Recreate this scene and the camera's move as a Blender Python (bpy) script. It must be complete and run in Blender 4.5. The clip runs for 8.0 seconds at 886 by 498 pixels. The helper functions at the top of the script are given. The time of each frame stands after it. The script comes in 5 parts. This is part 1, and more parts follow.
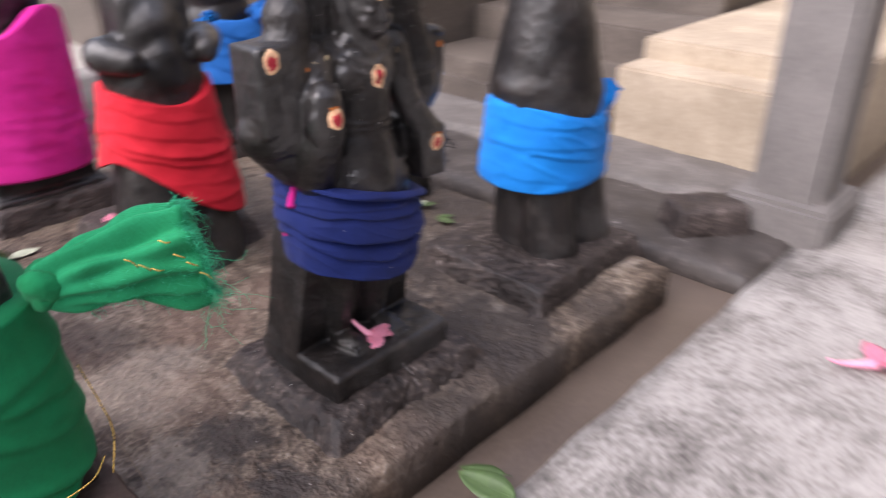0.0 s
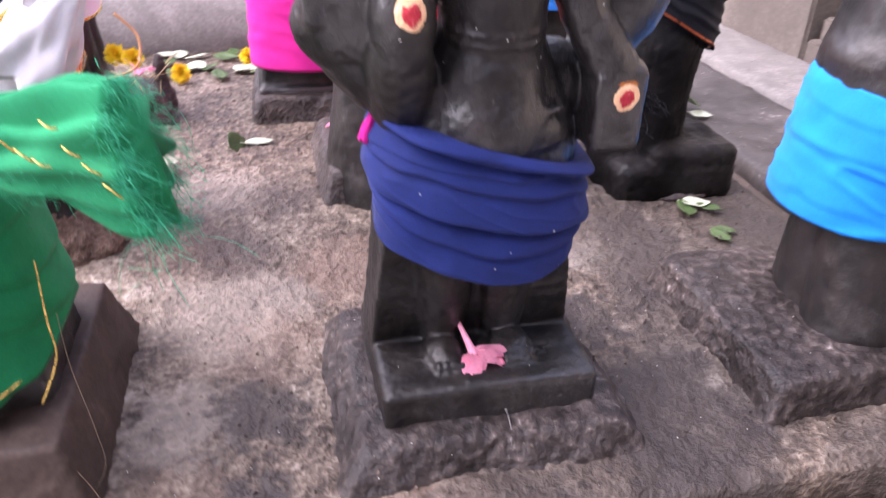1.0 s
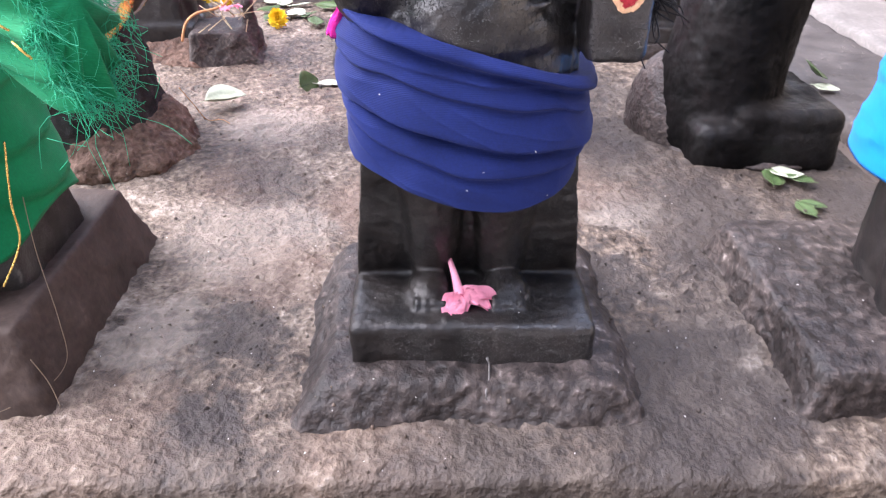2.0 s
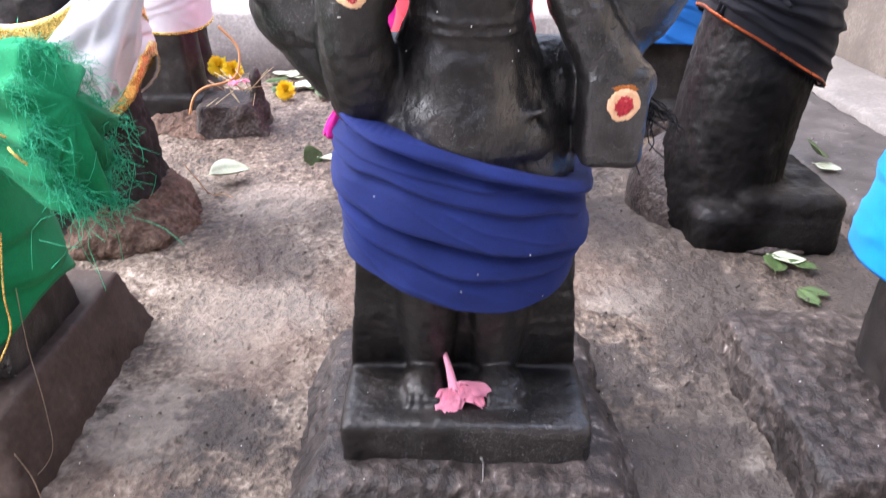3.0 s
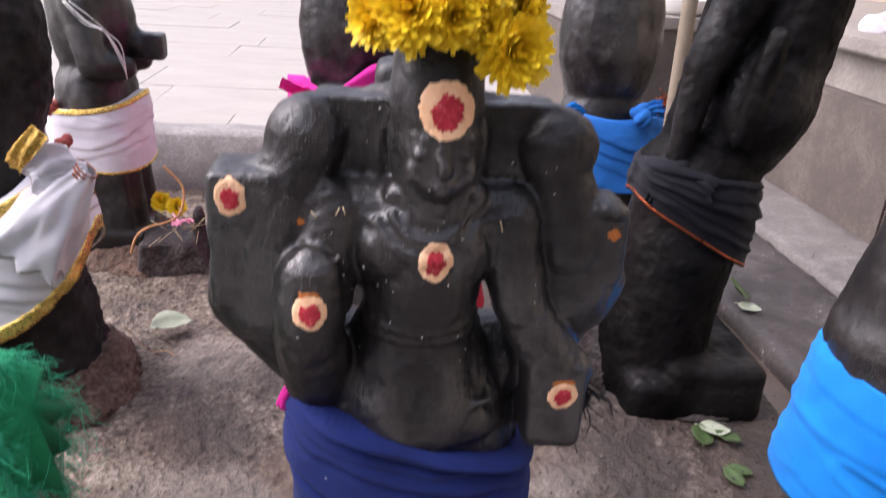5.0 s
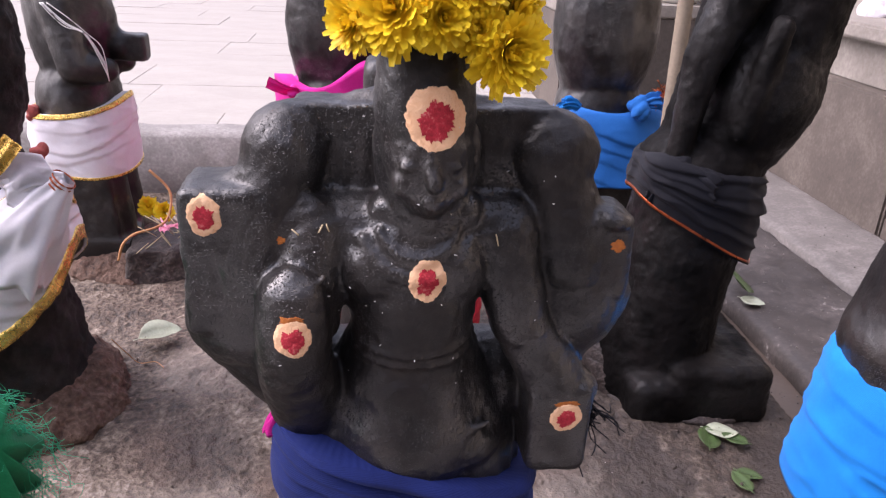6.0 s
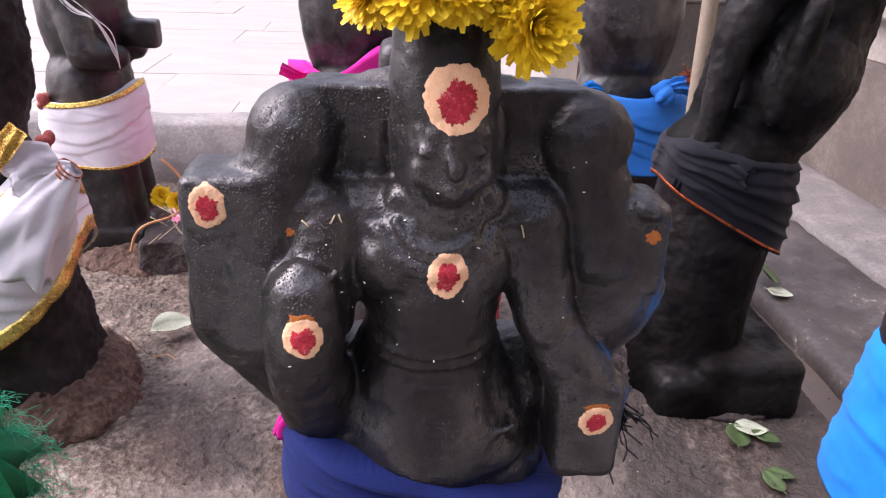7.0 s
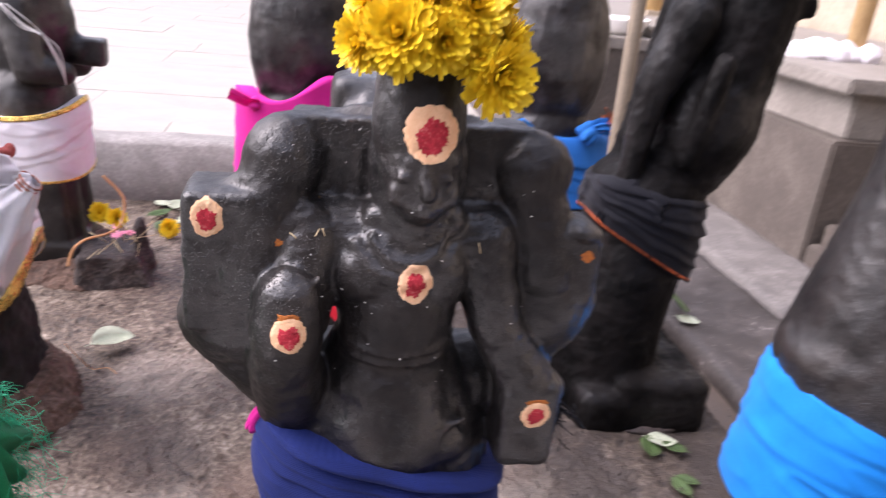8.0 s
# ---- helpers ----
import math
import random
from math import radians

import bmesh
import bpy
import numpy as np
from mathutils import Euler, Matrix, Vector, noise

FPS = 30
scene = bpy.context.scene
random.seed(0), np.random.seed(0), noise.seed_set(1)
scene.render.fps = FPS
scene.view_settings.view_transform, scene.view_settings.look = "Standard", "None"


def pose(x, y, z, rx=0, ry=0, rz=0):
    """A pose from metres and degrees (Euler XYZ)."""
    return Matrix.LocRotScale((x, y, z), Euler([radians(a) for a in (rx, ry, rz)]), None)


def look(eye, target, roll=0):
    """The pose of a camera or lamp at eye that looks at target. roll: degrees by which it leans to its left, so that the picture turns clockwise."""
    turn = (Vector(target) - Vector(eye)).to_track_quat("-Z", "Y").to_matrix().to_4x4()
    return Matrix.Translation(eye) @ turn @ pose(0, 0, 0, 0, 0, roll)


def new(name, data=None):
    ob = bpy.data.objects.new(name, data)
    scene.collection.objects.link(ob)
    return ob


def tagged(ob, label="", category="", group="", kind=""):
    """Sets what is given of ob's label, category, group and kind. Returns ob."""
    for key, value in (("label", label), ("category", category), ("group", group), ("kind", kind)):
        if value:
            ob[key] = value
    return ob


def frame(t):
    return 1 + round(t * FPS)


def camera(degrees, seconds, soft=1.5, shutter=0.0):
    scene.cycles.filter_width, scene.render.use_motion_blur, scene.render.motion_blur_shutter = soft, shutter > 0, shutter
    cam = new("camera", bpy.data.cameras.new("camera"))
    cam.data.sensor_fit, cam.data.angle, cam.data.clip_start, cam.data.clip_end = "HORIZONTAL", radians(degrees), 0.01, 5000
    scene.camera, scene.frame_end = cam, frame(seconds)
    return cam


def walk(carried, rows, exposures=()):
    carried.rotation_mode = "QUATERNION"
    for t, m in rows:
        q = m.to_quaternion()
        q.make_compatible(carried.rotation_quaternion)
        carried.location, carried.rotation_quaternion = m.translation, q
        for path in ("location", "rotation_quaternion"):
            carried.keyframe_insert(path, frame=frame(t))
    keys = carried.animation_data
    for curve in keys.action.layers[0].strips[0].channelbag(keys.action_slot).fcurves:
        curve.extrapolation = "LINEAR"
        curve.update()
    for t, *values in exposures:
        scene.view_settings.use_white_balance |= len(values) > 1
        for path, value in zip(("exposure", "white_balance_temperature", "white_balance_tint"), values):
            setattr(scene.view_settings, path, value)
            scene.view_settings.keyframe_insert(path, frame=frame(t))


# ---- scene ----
cam = camera(61.2, 8.0, soft=1.2, shutter=0.5)
PATH = [
    (0, (-0.696, -0.842, 0.796), (0.596, 0.379, -0.121), -0.1),
    (0.2, (-0.573, -0.844, 0.782), (0.475, 0.571, -0.166), 0.9),
    (0.5, (-0.417, -0.783, 0.699), (0.338, 0.786, -0.282), 2.6),
    (0.8, (-0.277, -0.718, 0.667), (0.236, 0.926, -0.350), 1.3),
    (1, (-0.216, -0.702, 0.638), (0.192, 0.979, -0.366), 1.4),
    (1.2, (-0.157, -0.702, 0.595), (0.143, 0.965, -0.468), 0.9),
    (2.3, (-0.037, -0.679, 0.542), (-0.020, 1.051, -0.461), 1.0),
    (2.5, (-0.034, -0.675, 0.552), (-0.017, 1.074, -0.418), 1.1),
    (3, (-0.035, -0.661, 0.575), (-0.010, 1.122, -0.332), 1.1),
    (3.5, (-0.042, -0.644, 0.609), (0.034, 1.174, -0.223), 1.5),
    (4, (-0.046, -0.622, 0.655), (0.073, 1.211, -0.135), 2.3),
    (4.5, (-0.051, -0.609, 0.716), (0.096, 1.215, -0.092), 3.6),
    (5, (-0.051, -0.608, 0.772), (0.138, 1.229, 0.002), 3.7),
    (5.2, (-0.054, -0.610, 0.791), (0.144, 1.238, 0.051), 3.6),
    (6.3, (-0.041, -0.548, 0.767), (0.143, 1.271, -0.045), 2.1),
    (6.5, (-0.043, -0.545, 0.765), (0.124, 1.272, -0.054), 2.0),
    (7, (-0.043, -0.524, 0.759), (0.111, 1.295, -0.058), 2.0),
    (7.5, (-0.047, -0.529, 0.764), (0.089, 1.292, -0.051), 2.3),
    (8, (-0.088, -0.602, 0.779), (0.275, 1.223, 0.047), 6.0),
]
EXPOSURES = [(0.0, 0.2, 6250, 21), (0.5, 0.38, 6150, 23), (1.0, 1.1, 6050, 30), (2.5, 1.38, 5900, 17), (3.5, 0.95, 6100, 18), (4.0, 0.6, 6150, 18), (4.5, 0.25, 6150, 20), (6.5, 0.28, 6150, 28), (7.0, 0.42, 6150, 28), (7.5, 0.48, 6150, 27), (8.0, 0.5, 6150, 25)]
walk(cam, [(t, look(eye, target, roll)) for t, eye, target, roll in PATH], EXPOSURES)


# ---- world, sun ----
world = bpy.data.worlds.new("overcast_sky")
world.use_nodes = True
scene.world = world
wn = world.node_tree.nodes
sky = wn.new("ShaderNodeTexSky")
sky.sky_type = 'NISHITA'
sky.sun_disc = False
sky.sun_elevation = radians(48)
sky.sun_rotation = radians(-81)
sky.dust_density = 4.0
sky.air_density = 1.4
SKY = 0.29
wn["Background"].inputs["Strength"].default_value = SKY
haze = wn.new("ShaderNodeHueSaturation")
haze.inputs["Saturation"].default_value = 0.5
world.node_tree.links.new(sky.outputs["Color"], haze.inputs["Color"])
world.node_tree.links.new(haze.outputs["Color"], wn["Background"].inputs["Color"])
sun_data = bpy.data.lights.new("sun", 'SUN')
sun_data.energy = 2.9
sun_data.angle = radians(75)
sun_data.color = (1.0, 0.96, 0.9)
sun = new("sun", sun_data)
sun.matrix_world = look((-3.8, 0.6, 4.2), (0, 0, 0))


# ---- materials ----
def material(name, colors, scale=20.0, rough=(0.6, 0.9), bump=0.3, fine=160.0, metal=0.0, spec=0.5, detail=6.0, sheen=0.0, distance=0.004, stains=(), speck=0.28, clump=0.3):
    """colors: (position, rgb) stops over a noise; stains: (x, y, radius, strength, rgb) of soft-edged coloured rounds
    on a floor.
    """
    m = bpy.data.materials.new(name)
    m.use_nodes = True
    t = m.node_tree
    n, l = t.nodes, t.links
    b = n["Principled BSDF"]
    co = n.new("ShaderNodeTexCoord")
    big = n.new("ShaderNodeTexNoise")
    big.inputs["Scale"].default_value, big.inputs["Detail"].default_value, big.inputs["Roughness"].default_value = scale, detail, 0.62
    small = n.new("ShaderNodeTexNoise")
    small.inputs["Scale"].default_value, small.inputs["Detail"].default_value = fine, 3.0
    mix = n.new("ShaderNodeMix")
    mix.inputs["Factor"].default_value = speck
    for tex in (big, small):
        l.new(co.outputs["Object"], tex.inputs["Vector"])
    mid = n.new("ShaderNodeTexNoise")
    mid.inputs["Scale"].default_value, mid.inputs["Detail"].default_value, mid.inputs["Roughness"].default_value = scale * 6.5, 5.0, 0.6
    l.new(co.outputs["Object"], mid.inputs["Vector"])
    both = n.new("ShaderNodeMix")
    both.inputs["Factor"].default_value = clump
    l.new(big.outputs["Fac"], both.inputs["A"])
    l.new(mid.outputs["Fac"], both.inputs["B"])
    l.new(both.outputs["Result"], mix.inputs["A"])
    l.new(small.outputs["Fac"], mix.inputs["B"])
    ramp = n.new("ShaderNodeValToRGB")
    el = ramp.color_ramp.elements
    while len(el) < len(colors):
        el.new(0.5)
    for e, (p, c) in zip(el, colors):
        e.position, e.color = p, (*c, 1)
    l.new(mix.outputs["Result"], ramp.inputs["Fac"])
    color = ramp.outputs["Color"]
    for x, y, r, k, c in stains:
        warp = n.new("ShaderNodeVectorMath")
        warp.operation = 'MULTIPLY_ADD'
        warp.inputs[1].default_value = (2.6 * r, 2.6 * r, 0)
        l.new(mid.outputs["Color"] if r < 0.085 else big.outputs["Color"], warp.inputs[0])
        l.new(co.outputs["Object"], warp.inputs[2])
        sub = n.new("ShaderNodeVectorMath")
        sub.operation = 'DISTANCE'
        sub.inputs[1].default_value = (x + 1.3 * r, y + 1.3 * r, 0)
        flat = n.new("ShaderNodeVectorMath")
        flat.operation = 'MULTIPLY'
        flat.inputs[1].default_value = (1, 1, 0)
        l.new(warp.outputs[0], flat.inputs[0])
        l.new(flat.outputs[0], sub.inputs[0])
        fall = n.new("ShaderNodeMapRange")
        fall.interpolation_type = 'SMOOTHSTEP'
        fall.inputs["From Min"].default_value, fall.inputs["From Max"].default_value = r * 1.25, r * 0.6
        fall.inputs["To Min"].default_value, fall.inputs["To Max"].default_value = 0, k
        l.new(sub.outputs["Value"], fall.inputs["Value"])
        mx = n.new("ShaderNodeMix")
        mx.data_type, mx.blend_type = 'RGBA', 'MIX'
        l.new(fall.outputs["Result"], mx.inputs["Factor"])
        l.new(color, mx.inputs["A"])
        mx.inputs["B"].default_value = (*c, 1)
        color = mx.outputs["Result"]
    l.new(color, b.inputs["Base Color"])
    rr = n.new("ShaderNodeMapRange")
    rr.inputs["From Min"].default_value, rr.inputs["From Max"].default_value = 0.3, 0.7
    rr.inputs["To Min"].default_value, rr.inputs["To Max"].default_value = rough
    l.new(mix.outputs["Result"], rr.inputs["Value"])
    l.new(rr.outputs["Result"], b.inputs["Roughness"])
    b.inputs["Metallic"].default_value = metal
    b.inputs["Specular IOR Level"].default_value = spec
    if sheen:
        b.inputs["Sheen Weight"].default_value = sheen
    bp = n.new("ShaderNodeBump")
    bp.inputs["Strength"].default_value, bp.inputs["Distance"].default_value = bump, distance
    l.new(mix.outputs["Result"], bp.inputs["Height"])
    l.new(bp.outputs["Normal"], b.inputs["Normal"])
    return m


def cloth_material(name, dark, light, weave=1400.0, rough=0.85):
    """Woven cloth: fine ribs and faded patches."""
    m = material(name, [(0.3, dark), (0.7, light)], 14.0, (rough - 0.1, rough), 0.25, 420.0, 0.0, 0.25, 4.0, 0.05, 0.002)
    t = m.node_tree
    n, l = t.nodes, t.links
    co = n.new("ShaderNodeTexCoord")
    wave = n.new("ShaderNodeTexWave")
    wave.bands_direction = 'Z'
    wave.inputs["Scale"].default_value, wave.inputs["Distortion"].default_value = weave / 6.28, 1.5
    l.new(co.outputs["Object"], wave.inputs["Vector"])
    bp = n.new("ShaderNodeBump")
    bp.inputs["Strength"].default_value, bp.inputs["Distance"].default_value = 0.25, 0.001
    l.new(wave.outputs["Fac"], bp.inputs["Height"])
    old = [k for k in l if k.to_socket.name == "Normal" and k.to_node.type == 'BSDF_PRINCIPLED'][0]
    l.new(old.from_socket, bp.inputs["Normal"])
    l.new(bp.outputs["Normal"], n["Principled BSDF"].inputs["Normal"])
    return m


def plain(name, rgb, rough=0.6, metal=0.0, spread=0.25, scale=60.0, bump=0.15):
    lo = tuple(c * (1 - spread) for c in rgb)
    hi = tuple(min(1, c * (1 + spread)) for c in rgb)
    return material(name, [(0.3, lo), (0.7, hi)], scale, (rough - 0.08, rough + 0.08), bump, 300.0, metal)


def stone_material(name, dark, light, rough, coat, chisel=0.5, grit=0.8, gloss=(0.2, 0.4)):
    """Black carved stone: chisel marks, grit, and oil that lies in patches."""
    m = bpy.data.materials.new(name)
    m.use_nodes = True
    n, l = m.node_tree.nodes, m.node_tree.links
    b = n["Principled BSDF"]
    co = n.new("ShaderNodeTexCoord")

    def tex(scale, detail, roughness=0.6):
        t = n.new("ShaderNodeTexNoise")
        t.inputs["Scale"].default_value, t.inputs["Detail"].default_value, t.inputs["Roughness"].default_value = scale, detail, roughness
        l.new(co.outputs["Object"], t.inputs["Vector"])
        return t.outputs["Fac"]

    def spread(source, lo, hi, a=0.42, z=0.62):
        r = n.new("ShaderNodeMapRange")
        r.interpolation_type = 'SMOOTHSTEP'
        for k, v in (("From Min", a), ("From Max", z), ("To Min", lo), ("To Max", hi)):
            r.inputs[k].default_value = v
        l.new(source, r.inputs["Value"])
        return r.outputs["Result"]

    patch, grain, chips, dust = tex(6.0, 6.0), tex(620.0, 2.0), tex(30.0, 8.0), tex(17.0, 9.0, 0.7)
    ramp = n.new("ShaderNodeValToRGB")
    el = ramp.color_ramp.elements
    el.new(0.5)
    for e, (p, c) in zip(el, ((0.4, dark), (0.58, tuple((x + y) / 2.3 for x, y in zip(dark, light))), (0.75, light))):
        e.position, e.color = p, (*c, 1)
    l.new(dust, ramp.inputs["Fac"])
    # Pale convex edges: dusty wear, with the stone's lit rims painted into the colour.
    geo = n.new("ShaderNodeNewGeometry")
    edge = n.new("ShaderNodeMath")
    edge.operation = 'MULTIPLY'
    l.new(spread(geo.outputs["Pointiness"], 0.0, 1.0, 0.53, 0.6), edge.inputs[0])
    l.new(spread(tex(70.0, 6.0), 0.0, 0.9, 0.42, 0.6), edge.inputs[1])
    worn = n.new("ShaderNodeMix")
    worn.data_type = 'RGBA'
    l.new(edge.outputs["Value"], worn.inputs["Factor"])
    l.new(ramp.outputs["Color"], worn.inputs["A"])
    worn.inputs["B"].default_value = (0.16, 0.145, 0.135, 1)
    l.new(worn.outputs["Result"], b.inputs["Base Color"])
    l.new(spread(patch, rough[1], rough[0]), b.inputs["Roughness"])
    l.new(spread(patch, gloss[0], gloss[1], 0.42, 0.58), b.inputs["Specular IOR Level"])
    l.new(spread(patch, 0.0, coat, 0.48, 0.6), b.inputs["Coat Weight"])
    b.inputs["Coat Roughness"].default_value = 0.15
    one, two = n.new("ShaderNodeBump"), n.new("ShaderNodeBump")
    one.inputs["Strength"].default_value, one.inputs["Distance"].default_value = chisel, 0.0035
    two.inputs["Distance"].default_value = 0.0011
    l.new(chips, one.inputs["Height"])
    l.new(spread(grain, 0.0, 1.0, 0.55, 0.75), two.inputs["Height"])
    l.new(spread(patch, 0.1 * grit, grit, 0.42, 0.56), two.inputs["Strength"])
    l.new(one.outputs["Normal"], two.inputs["Normal"])
    for s in ("Normal", "Coat Normal"):
        l.new(two.outputs["Normal"], b.inputs[s])
    return m


STONE = stone_material("oiled_black_stone", (0.003, 0.0026, 0.0028), (0.03, 0.023, 0.02), (0.33, 0.48), 0.4, 0.8, 1.2, (0.45, 0.85))
ROUGH_STONE = stone_material("rough_dry_black_stone", (0.006, 0.0055, 0.0055), (0.045, 0.037, 0.034), (0.55, 0.8), 0.0, 1.0, 1.0)
DULL_STONE = stone_material("dull_black_stone", (0.002, 0.0018, 0.0018), (0.014, 0.0115, 0.011), (0.45, 0.7), 0.1, 1.0, 1.0, (0.1, 0.26))
# Dark rounds: damp patches, and further ones that tone down the floor's right side.
DARK_ROUND = (0.034, 0.027, 0.024)
EARTH = (0.12, 0.08, 0.06)
LIME = (0.3, 0.26, 0.22)
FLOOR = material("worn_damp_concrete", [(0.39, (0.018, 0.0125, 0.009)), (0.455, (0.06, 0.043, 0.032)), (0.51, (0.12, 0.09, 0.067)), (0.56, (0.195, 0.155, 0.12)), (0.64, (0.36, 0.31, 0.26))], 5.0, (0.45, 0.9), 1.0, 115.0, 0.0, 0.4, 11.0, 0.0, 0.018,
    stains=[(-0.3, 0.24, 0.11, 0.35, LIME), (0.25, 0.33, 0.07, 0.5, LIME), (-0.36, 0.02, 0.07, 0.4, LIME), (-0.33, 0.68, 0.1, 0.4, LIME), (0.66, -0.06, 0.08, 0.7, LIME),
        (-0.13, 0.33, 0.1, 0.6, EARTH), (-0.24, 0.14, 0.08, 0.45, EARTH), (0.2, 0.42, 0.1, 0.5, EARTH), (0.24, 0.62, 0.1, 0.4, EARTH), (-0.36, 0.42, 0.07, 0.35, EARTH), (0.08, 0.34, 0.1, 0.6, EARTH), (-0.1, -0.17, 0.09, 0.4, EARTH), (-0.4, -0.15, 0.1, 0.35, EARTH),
        (-0.269, -0.122, 0.05, 0.95, DARK_ROUND), (-0.265, 0.018, 0.06, 0.85, DARK_ROUND), (0.40, 0.36, 0.08, 0.75, DARK_ROUND), (0.27, -0.08, 0.14, 0.85, DARK_ROUND), (0.2, 0.13, 0.07, 0.8, DARK_ROUND), (-0.29, 0.42, 0.09, 0.45, DARK_ROUND), (0.31, 0.2, 0.05, 0.6, DARK_ROUND), (0.1, -0.17, 0.13, 0.6, DARK_ROUND), (0.62, 0.3, 0.1, 0.7, DARK_ROUND), (0.3, 0.62, 0.1, 0.5, DARK_ROUND), (0.7, 0.6, 0.12, 0.7, DARK_ROUND), (-0.2, 0.62, 0.07, 0.5, DARK_ROUND), (0.62, 0.95, 0.16, 0.7, DARK_ROUND), (0.68, 0.42, 0.14, 0.7, DARK_ROUND), (0.3, 0.9, 0.15, 0.5, DARK_ROUND), (0.5, -0.15, 0.08, 0.5, DARK_ROUND), (0.16, 0.16, 0.06, 0.55, DARK_ROUND), (0.4, 0.22, 0.13, 0.7, DARK_ROUND), (0.36, 0.5, 0.12, 0.6, DARK_ROUND), (0.46, 0.05, 0.1, 0.5, DARK_ROUND), (-0.25, -0.2, 0.09, 0.6, DARK_ROUND), (-0.02, -0.21, 0.1, 0.7, DARK_ROUND), (0.22, -0.2, 0.1, 0.7, DARK_ROUND), (0.45, -0.2, 0.07, 0.5, DARK_ROUND), (0.33, 0.1, 0.09, 0.6, DARK_ROUND), (0.3, 0.32, 0.1, 0.5, DARK_ROUND), (0.55, 0.3, 0.2, 0.55, DARK_ROUND), (0.36, 0.75, 0.18, 0.5, DARK_ROUND), (-0.3, 0.55, 0.14, 0.35, DARK_ROUND)], speck=0.33, clump=0.45)
MOUND = material("dirty_cement", [(0.36, (0.016, 0.012, 0.011)), (0.5, (0.042, 0.032, 0.029)), (0.58, (0.085, 0.066, 0.058)), (0.68, (0.22, 0.18, 0.16))], 7.0, (0.4, 0.85), 1.0, 130.0, 0.0, 0.4, 10.0, 0.0, 0.01, speck=0.4)
DARK_MOUND = material("oil_darkened_cement", [(0.4, (0.01, 0.0075, 0.0068)), (0.49, (0.026, 0.0195, 0.0175)), (0.55, (0.052, 0.04, 0.0355)), (0.6, (0.1, 0.08, 0.072)), (0.65, (0.3, 0.27, 0.25))], 7.0, (0.4, 0.85), 1.0, 95.0, 0.0, 0.4, 10.0, 0.0, 0.012, speck=0.36, clump=0.45)
BLOCK = material("dark_reddish_brown_cement", [(0.38, (0.022, 0.014, 0.0105)), (0.5, (0.044, 0.028, 0.0215)), (0.6, (0.07, 0.047, 0.037)), (0.72, (0.15, 0.115, 0.095))], 6.0, (0.5, 0.85), 0.6, 130.0, 0.0, 0.4, 9.0, 0.0, 0.006, speck=0.25)
BROWN_MOUND = material("reddish_rough_cement", [(0.34, (0.03, 0.019, 0.015)), (0.5, (0.115, 0.07, 0.05)), (0.66, (0.23, 0.155, 0.118))], 14.0, (0.7, 0.95), 1.0, 120.0, 0.0, 0.3, 9.0, 0.0, 0.014, speck=0.4)
CHANNEL = material("wet_brown_cement", [(0.3, (0.06, 0.045, 0.036)), (0.7, (0.13, 0.1, 0.08))], 5.0, (0.3, 0.6), 0.4, 90.0)
PAVING = material("pale_worn_stone_paving", [(0.36, (0.06, 0.054, 0.05)), (0.44, (0.16, 0.148, 0.138)), (0.53, (0.3, 0.283, 0.268)), (0.7, (0.44, 0.42, 0.4))], 3.2, (0.6, 0.9), 0.5, 80.0)
COURT = material("bleached_granite_slab", [(0.3, (0.235, 0.213, 0.183)), (0.5, (0.31, 0.284, 0.252)), (0.7, (0.38, 0.352, 0.317))], 2.2, (0.6, 0.85), 0.3, 90.0)
DARK_PAVING = material("damp_stained_stone", [(0.35, (0.025, 0.02, 0.018)), (0.5, (0.05, 0.042, 0.038)), (0.6, (0.09, 0.076, 0.07)), (0.67, (0.34, 0.31, 0.29))], 9.0, (0.4, 0.85), 0.9, 90.0)
KERB = material("grey_granite_kerb", [(0.35, (0.12, 0.108, 0.1)), (0.5, (0.2, 0.183, 0.17)), (0.65, (0.32, 0.298, 0.28))], 9.0, (0.6, 0.9), 0.6, 120.0)
PLINTH = material("brown_granite_plinth", [(0.3, (0.045, 0.036, 0.029)), (0.5, (0.085, 0.069, 0.057)), (0.62, (0.13, 0.108, 0.09)), (0.75, (0.22, 0.185, 0.16))], 6.0, (0.6, 0.9), 0.5, 90.0)
LEDGE = material("pale_worn_granite_ledge", [(0.3, (0.12, 0.104, 0.088)), (0.5, (0.2, 0.178, 0.155)), (0.7, (0.3, 0.272, 0.24))], 6.0, (0.6, 0.9), 0.5, 90.0)
STRIP = material("dusty_grey_stone_strip", [(0.33, (0.075, 0.066, 0.06)), (0.5, (0.13, 0.117, 0.107)), (0.6, (0.19, 0.172, 0.158)), (0.7, (0.3, 0.278, 0.26))], 9.0, (0.55, 0.9), 0.8, 110.0)
BEIGE = material("beige_limewashed_stone", [(0.3, (0.24, 0.19, 0.135)), (0.5, (0.38, 0.315, 0.235)), (0.7, (0.54, 0.455, 0.35))], 5.0, (0.7, 0.9), 0.4, 90.0)
PILLAR = material("grey_weathered_granite", [(0.3, (0.1, 0.092, 0.088)), (0.7, (0.21, 0.195, 0.185))], 7.0, (0.6, 0.9), 0.6, 100.0)
OCHRE = material("ochre_painted_wood", [(0.3, (0.42, 0.26, 0.1)), (0.7, (0.6, 0.42, 0.2))], 10.0, (0.5, 0.8), 0.3, 90.0)
OCHRE_PAINT = material("yellow_painted_plaster", [(0.3, (0.5, 0.33, 0.05)), (0.7, (0.66, 0.46, 0.1))], 9.0, (0.6, 0.85), 0.3, 90.0)
